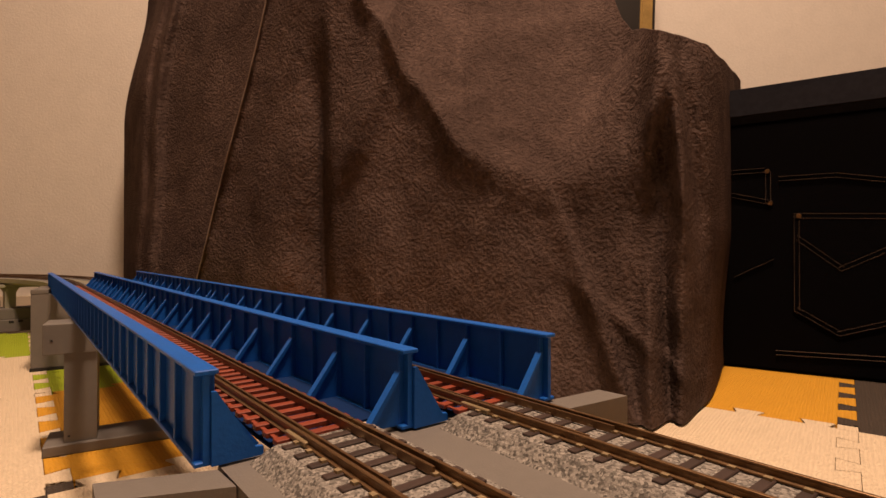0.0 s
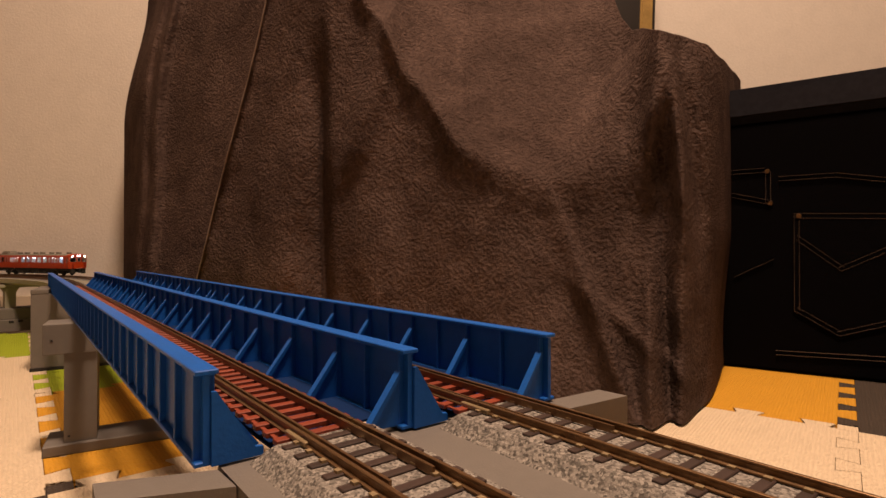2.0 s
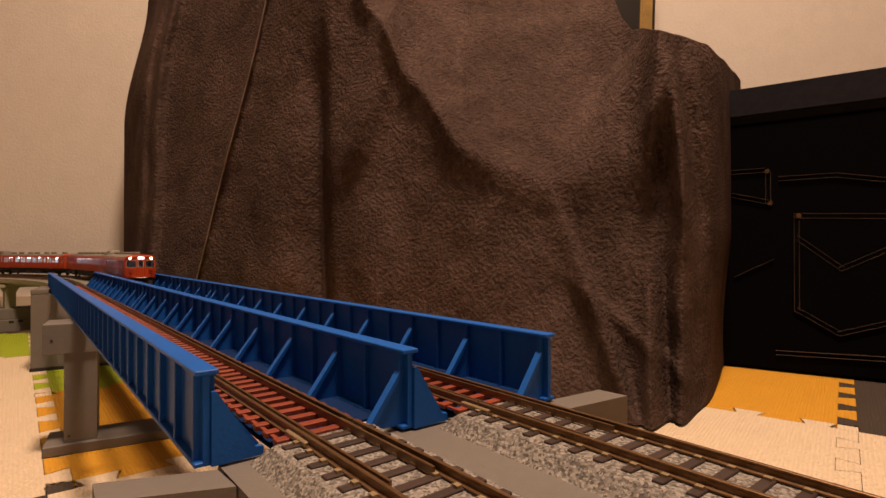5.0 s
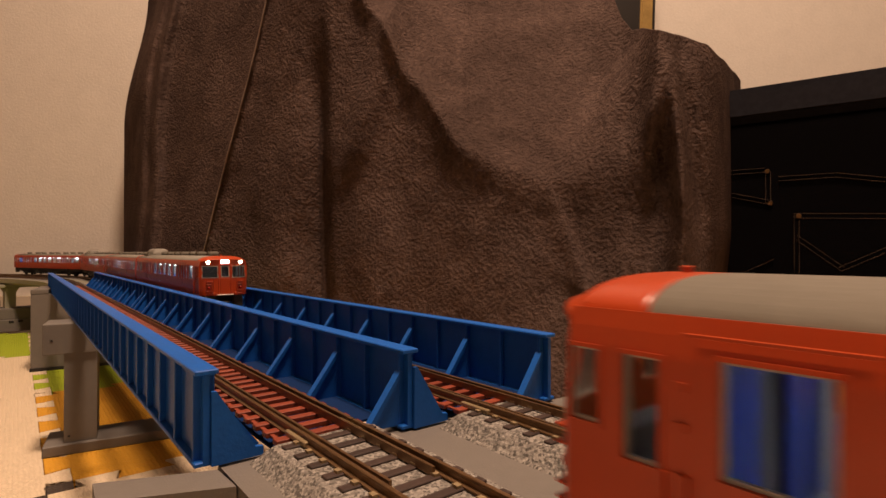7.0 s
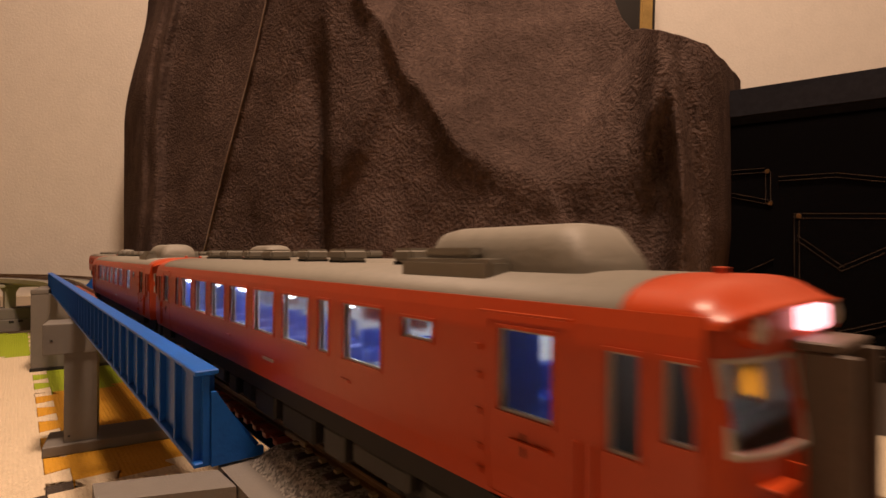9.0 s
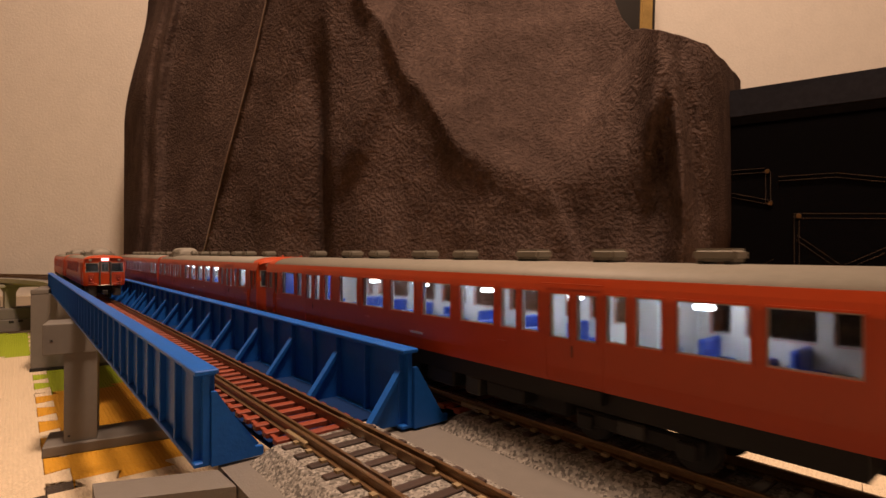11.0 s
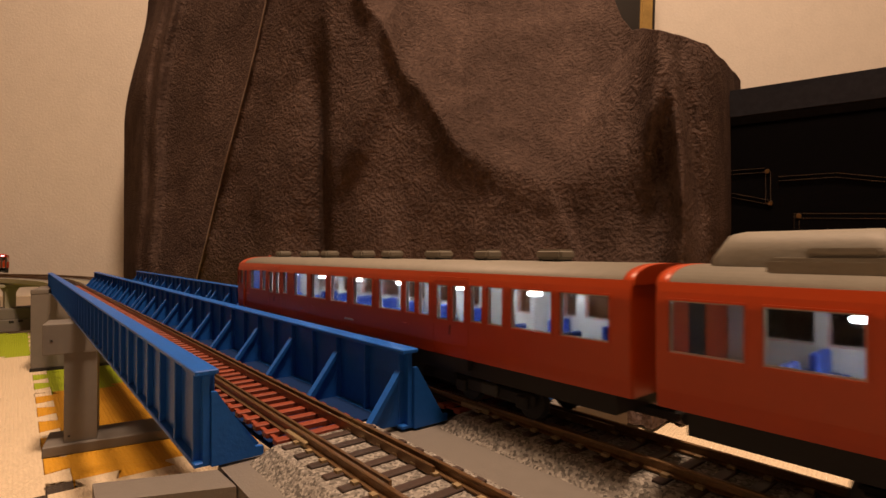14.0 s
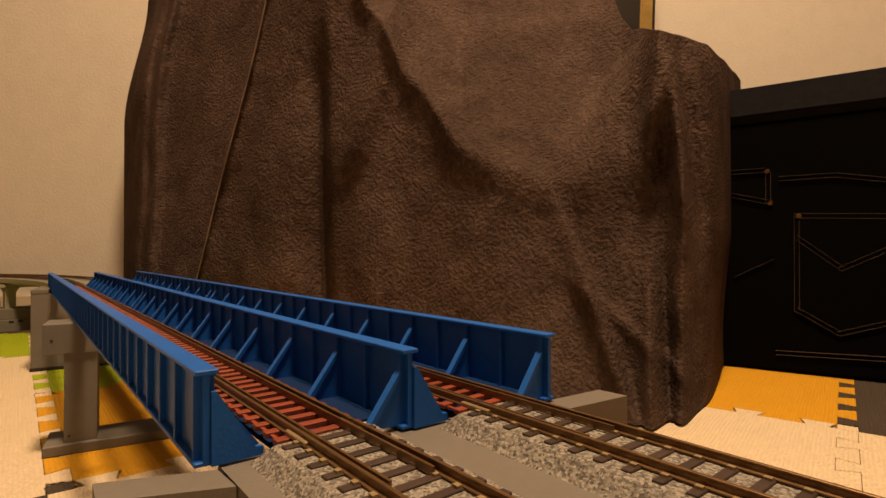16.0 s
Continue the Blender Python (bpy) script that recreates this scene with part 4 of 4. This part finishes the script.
def railcar(kind, label, lit_a="sign", lit_b="sign", cooler=False, group=""):
    """Origin on the rails at mid length. End A at +y, end B at -y."""
    car = empty("railcar")
    tagged(car, label, "railcar", group)
    two_cab = kind == 40
    openings, doors = (SIDE_40, DOORS_40) if two_cab else (SIDE_47L, DOORS_47L)
    ln_car = LEN_40 if two_cab else BODY_L
    k = ln_car / BODY_L
    ya, yb = ln_car / 2, -ln_car / 2
    lo = NOSE + 0.0002
    hi = ln_car - NOSE - 0.0002 if two_cab else ln_car - 0.0006
    for s in (-1, 1):
        if s > 0 and not two_cab:
            openings, doors = SIDE_47R, DOORS_47R
        bm = bmesh.new()
        pierced(bm, (lo, hi), (Z_SKIRT, Z_EAVE), openings, lambda u, v, k: (s * (body_x(v) - k), ya - u, v), 0.0008, CUTS)
        side = part("body_side", bm, ORANGE, car)
        bm = bmesh.new()
        inner = [h for h in openings]
        pierced(bm, (lo + 0.001, hi - 0.001), (0.0165, 0.0415), inner, lambda u, v, k: (s * (0.0164 - k), ya - u, v), 0.0003)
        part("interior_wall", bm, INNER, car)
        for h in openings:
            pane = PANE
            xw = body_x(0.032) - 0.0006
            win = part("window", boxes((s * xw - 0.00015, s * xw + 0.00015, ya - h[1] + 0.0001, ya - h[0] - 0.0001, h[2] + 0.0001, h[3] - 0.0001)), pane, side)
            bm = bmesh.new()
            e = 0.00045
            pierced(bm, (h[0] - e, h[1] + e), (h[2] - e, h[3] + e), [h], lambda u, v, k: (s * (body_x(v) + 0.00025 - k), ya - u, v), 0.0005)
            part("window_frame", bm, ORANGE, side)
            # rim that paints the pane's bright edge
            bm = bmesh.new()
            pierced(bm, h[:2], h[2:], [(h[0] + 0.00028, h[1] - 0.00028, h[2] + 0.0004, h[3] - 0.0003)], lambda u, v, k: (s * (body_x(v) - 0.0003 - k), ya - u, v), 0.0003)
            part("pane_rim", bm, RIM, win, "pane rim, pale for the light in its edge")
        for d in doors:
            bm = bmesh.new()
            pierced(bm, (d[0] - 0.0007, d[1] + 0.0007), (Z_SKIRT + 0.0003, 0.0404), [(d[0], d[1], Z_SKIRT + 0.0007, 0.0397)], lambda u, v, k: (s * (body_x(v) + 0.00012 - k), ya - u, v), 0.0005, CUTS)
            part("door_frame", bm, ORANGE, side)
            part("door_seam", boxes((s * (HALF_W + 0.0001) - 0.0001, s * (HALF_W + 0.0001) + 0.0001, ya - (d[0] + d[1]) / 2 - 0.00015, ya - (d[0] + d[1]) / 2 + 0.00015, 0.0225, 0.0255)), DARK, side)
            part("rain_gutter", boxes((s * HALF_W - 0.0008, s * HALF_W - 0.0001, ya - d[1] - 0.001, ya - d[0] + 0.001, 0.0407, 0.0410)), ORANGE, side)
            if two_cab:
                for z in (0.0180, 0.0212, 0.0262, 0.0312, 0.0352):
                    part("door_hinge", boxes((s * (HALF_W + 0.0001) - 0.0003, s * (HALF_W + 0.0001) + 0.0003, ya - d[0] + 0.0012, ya - d[0] + 0.0021, z, z + 0.0009)), ORANGE, side)
            part("door_step", boxes((s * 0.0166 - 0.0010, s * 0.0166 + 0.0010, ya - d[1], ya - d[0], 0.0122, 0.0154)), UNDER, side)
        for u0 in (0.0168, 0.0190) + ((ln_car - 0.0190, ln_car - 0.0168) if two_cab else ()):
            part("grab_rail", boxes((s * (HALF_W + 0.0003) - 0.0003, s * (HALF_W + 0.0003) + 0.0003, ya - u0 - 0.0002, ya - u0 + 0.0002, 0.0170, 0.0270)), ORANGE, side)
        for u0 in (0.0207, ) + ((ln_car - 0.0285,) if two_cab else ()):
            part("cab_door_sill", boxes((s * (HALF_W + 0.0002) - 0.0004, s * (HALF_W + 0.0002) + 0.0004, ya - u0 - 0.0055, ya - u0 + 0.0010, 0.0240, 0.0245)), ORANGE, side)
        # small plates and marks low on the side
        for u0 in (0.112, 0.186):
            part("side_plate", boxes((s * (HALF_W + 0.0001) - 0.0002, s * (HALF_W + 0.0001) + 0.0002, ya - u0 - 0.0034, ya - u0, 0.0232, 0.0238)), ORANGE, side)
        part("number_bar", boxes((s * (HALF_W - 0.0001) - 0.00035, s * (HALF_W - 0.0001) + 0.00035, ya - 0.150, ya - 0.143, 0.0208, 0.0215)), SILVER, side)
    cab_end(car, ya, 1, lit_a, 0.0188 if two_cab else 0.0262)
    if two_cab:
        cab_end(car, yb, -1, lit_b, 0.0188)
    else:
        plain_end(car, yb, -1)
    roof_loft(car, "roof", ya - 0.0144, yb + (0.0144 if two_cab else 0.0030), ROOF, 0)
    # fittings on the roof
    us = (0.040, 0.062, 0.090, 0.112, 0.142, 0.164, 0.196, 0.226, 0.256)
    if not two_cab:
        us = (0.033, 0.070, 0.094, 0.128, 0.152, 0.184, 0.211, 0.240)
    for i, u in enumerate([q * k for q in us]):
        if (cooler and ((0.205 < u < 0.262) if two_cab else u > 0.225)) or (two_cab and u > 0.25):
            continue
        ln = 0.0096 if i % 2 else 0.0074
        vent = part("roof_vent", rounded(-0.0038, 0.0038, ya - u - ln / 2, ya - u + ln / 2, Z_CROWN + 0.0005, Z_CROWN + 0.0036, 0.0008), ROOF, car)
        for dy in (-0.3, 0.3):
            part("vent_foot", boxes((-0.0036, 0.0036, ya - u + dy * ln - 0.0006, ya - u + dy * ln + 0.0006, Z_CROWN - 0.0008, Z_CROWN + 0.0007)), UNDERGREY, vent)
    if cooler:
        c, half = (0.219, 0.0180) if two_cab else (0.2515, 0.0165)
        unit = part("roof_radiator", barrel(0.0086, ya - c - half, ya - c + half, Z_CROWN - 0.0006, Z_CROWN + 0.0072, 0.0050), ROOF, car, "large grey rounded roof radiator", smooth=True)
        for sx in (-1, 1):
            part("radiator_base", boxes((sx * 0.0104 - 0.0030, sx * 0.0104 + 0.0030, ya - c - half * 0.25, ya - c + half + 0.001, Z_CROWN - 0.0026, Z_CROWN + 0.0016), w=0.0007, seg=2), ROOF, unit)
            part("radiator_duct", boxes((sx * 0.0098 - 0.0020, sx * 0.0098 + 0.0020, ya - c + half * 0.1, ya - c + half * 0.8, Z_CROWN + 0.0017, Z_CROWN + 0.0034), w=0.0006, seg=2), ROOF, unit)
    # inside
    part("floor_pan", boxes((-0.0163, 0.0163, yb + (0.006 if two_cab else 0.002), ya - 0.006, 0.0159, 0.0166)), INNER, car)
    part("inner_ceiling", boxes((-0.0160, 0.0160, yb + (0.0262 if two_cab else 0.002), ya - 0.0262, 0.0410, 0.0414)), INNER, car)
    strip = part("led_strip", boxes((-0.0018, 0.0018, yb + 0.028, ya - 0.030, 0.0402, 0.0409)), LED, car, "lit white interior light strip")
    bulb = mesh_of("led_bulb", boxes((-0.0013, 0.0013, -0.0018, 0.0018, -0.0012, 0.0), w=0.0003), LED_BULB)
    u = 0.040
    while u < ln_car - 0.03:
        for x in (-0.0104, 0.0104):
            lamp_bulb = part("led_bulb", bulb, LED_BULB, strip)
            lamp_bulb.location = (x, ya - u, 0.0376)
        u += 0.0335
    y = ya - 0.0330
    while y > yb + (0.036 if two_cab else 0.012):
        u = ya - y
        if not any(d[0] - 0.006 < u < d[1] + 0.006 for d in doors):
            for s in (-1, 1):
                part("seat", boxes((s * 0.0105 - 0.0050, s * 0.0105 + 0.0050, y - 0.0046, y + 0.0046, 0.0166, 0.0222), (s * 0.0105 - 0.0050, s * 0.0105 + 0.0050, y - 0.0009, y + 0.0009, 0.0220, 0.0274), w=0.0005), SEAT, car)
        y -= 0.0200
    walls = [0.0205, doors[0][1] + 0.002, doors[1][0] - 0.002, ln_car - 0.0205] if two_cab else [0.0278, 0.0470, doors[1][1] + 0.010]
    for u in walls:
        for s in (-1, 1):
            part("partition", boxes((s * 0.0105 - 0.0055, s * 0.0105 + 0.0055, ya - u - 0.0004, ya - u + 0.0004, 0.0166, 0.0385)), SEAT if u in (walls[:3] if two_cab else walls[:1]) else INNER, car)
    # underframe
    part("underframe", boxes((-0.0150, 0.0150, yb + 0.006, ya - 0.006, 0.0100, 0.0157)), UNDER, car)
    part("fuel_tank", boxes((-0.0090, 0.0090, yb + 0.072, ya - 0.072, 0.0036, 0.0101), w=0.0008), UNDER, car)
    rng = random.Random(kind)
    u = 0.088
    while u < 0.196:
        ln = rng.uniform(0.006, 0.020)
        for s in (-1, 1):
            part("equipment_box", boxes((s * 0.0122 - 0.0030, s * 0.0122 + 0.0030, ya - u - ln, ya - u, rng.uniform(0.0035, 0.006), 0.0102), w=0.0006), UNDERGREY if rng.random() < 0.6 else UNDER, car)
        u += ln + rng.uniform(0.002, 0.006)
    for y in (ya - 0.0505, yb + 0.0505):
        bogie(car, y)
    return car


PITCH_CARS = 0.281
GO = "oncoming four-car train"
AWAY = "departing two-car train"
L47 = "vermilion model diesel railcar with lit windows and grey roof"
L40 = "vermilion twin-cab model railcar with large roof radiator"
CARS_RIGHT = [(railcar(47, L47, "lead", "", True, GO), -1), (railcar(47, L47, "sign", "", False, GO), 1), (railcar(47, L47, "sign", "", True, GO), -1), (railcar(47, L47, "tail", "", False, GO), 1)]
CARS_LEFT = [(railcar(40, L40, "sign", "tail", True, AWAY), 1), (railcar(40, L40, "sign", "sign", True, AWAY), 1)]

# place of the leading end of the oncoming train and the trailing end of the other, in metres along the track
FRONT_RIGHT = ((0.0, 1.543), (1.5, 1.2685), (4.0, 0.814), (7.0, 0.277), (8.0, 0.0945), (8.5, 0.012), (9.0, -0.067), (11.5, -0.4945), (12.0, -0.581), (12.5, -0.660), (13.0, -0.750), (13.5, -0.838), (14.0, -0.9235), (15.0, -1.098), (15.5, -1.183), (16.0, -1.270))
TAIL_LEFT = ((0.0, -2.43), (7.0, -0.631), (7.5, -0.5105), (8.0, -0.3835), (8.5, -0.257), (9.0, -0.1265), (11.5, 0.630), (12.0, 0.783), (13.5, 1.197), (16.0, 1.880))


def along(rows, t):
    for (t0, s0), (t1, s1) in zip(rows, rows[1:]):
        if t <= t1:
            return s0 + (s1 - s0) * (t - t0) / (t1 - t0)
    return rows[-1][1]


def car_pose(s_mid, x0, way):
    a, _ = on_track(s_mid - 0.088, x0)
    b, _ = on_track(s_mid + 0.088, x0)
    d = b - a
    turn = math.degrees(math.atan2(-d.x, d.y)) + (0 if way > 0 else 180)
    m = (a + b) / 2
    return pose(m.x, m.y, RAIL_Z, 0, 0, turn)


def motions():
    times = [i * 0.5 for i in range(33)]
    for n, (car, way) in enumerate(CARS_RIGHT):
        walk(car, [(t, car_pose(along(FRONT_RIGHT, t) + BODY_L / 2 + n * PITCH_CARS, X_RIGHT, way)) for t in times])
    for n, (car, way) in enumerate(CARS_LEFT):
        walk(car, [(t, car_pose(along(TAIL_LEFT, t) + LEN_40 / 2 + n * 0.268, X_LEFT, way)) for t in times])


motions()
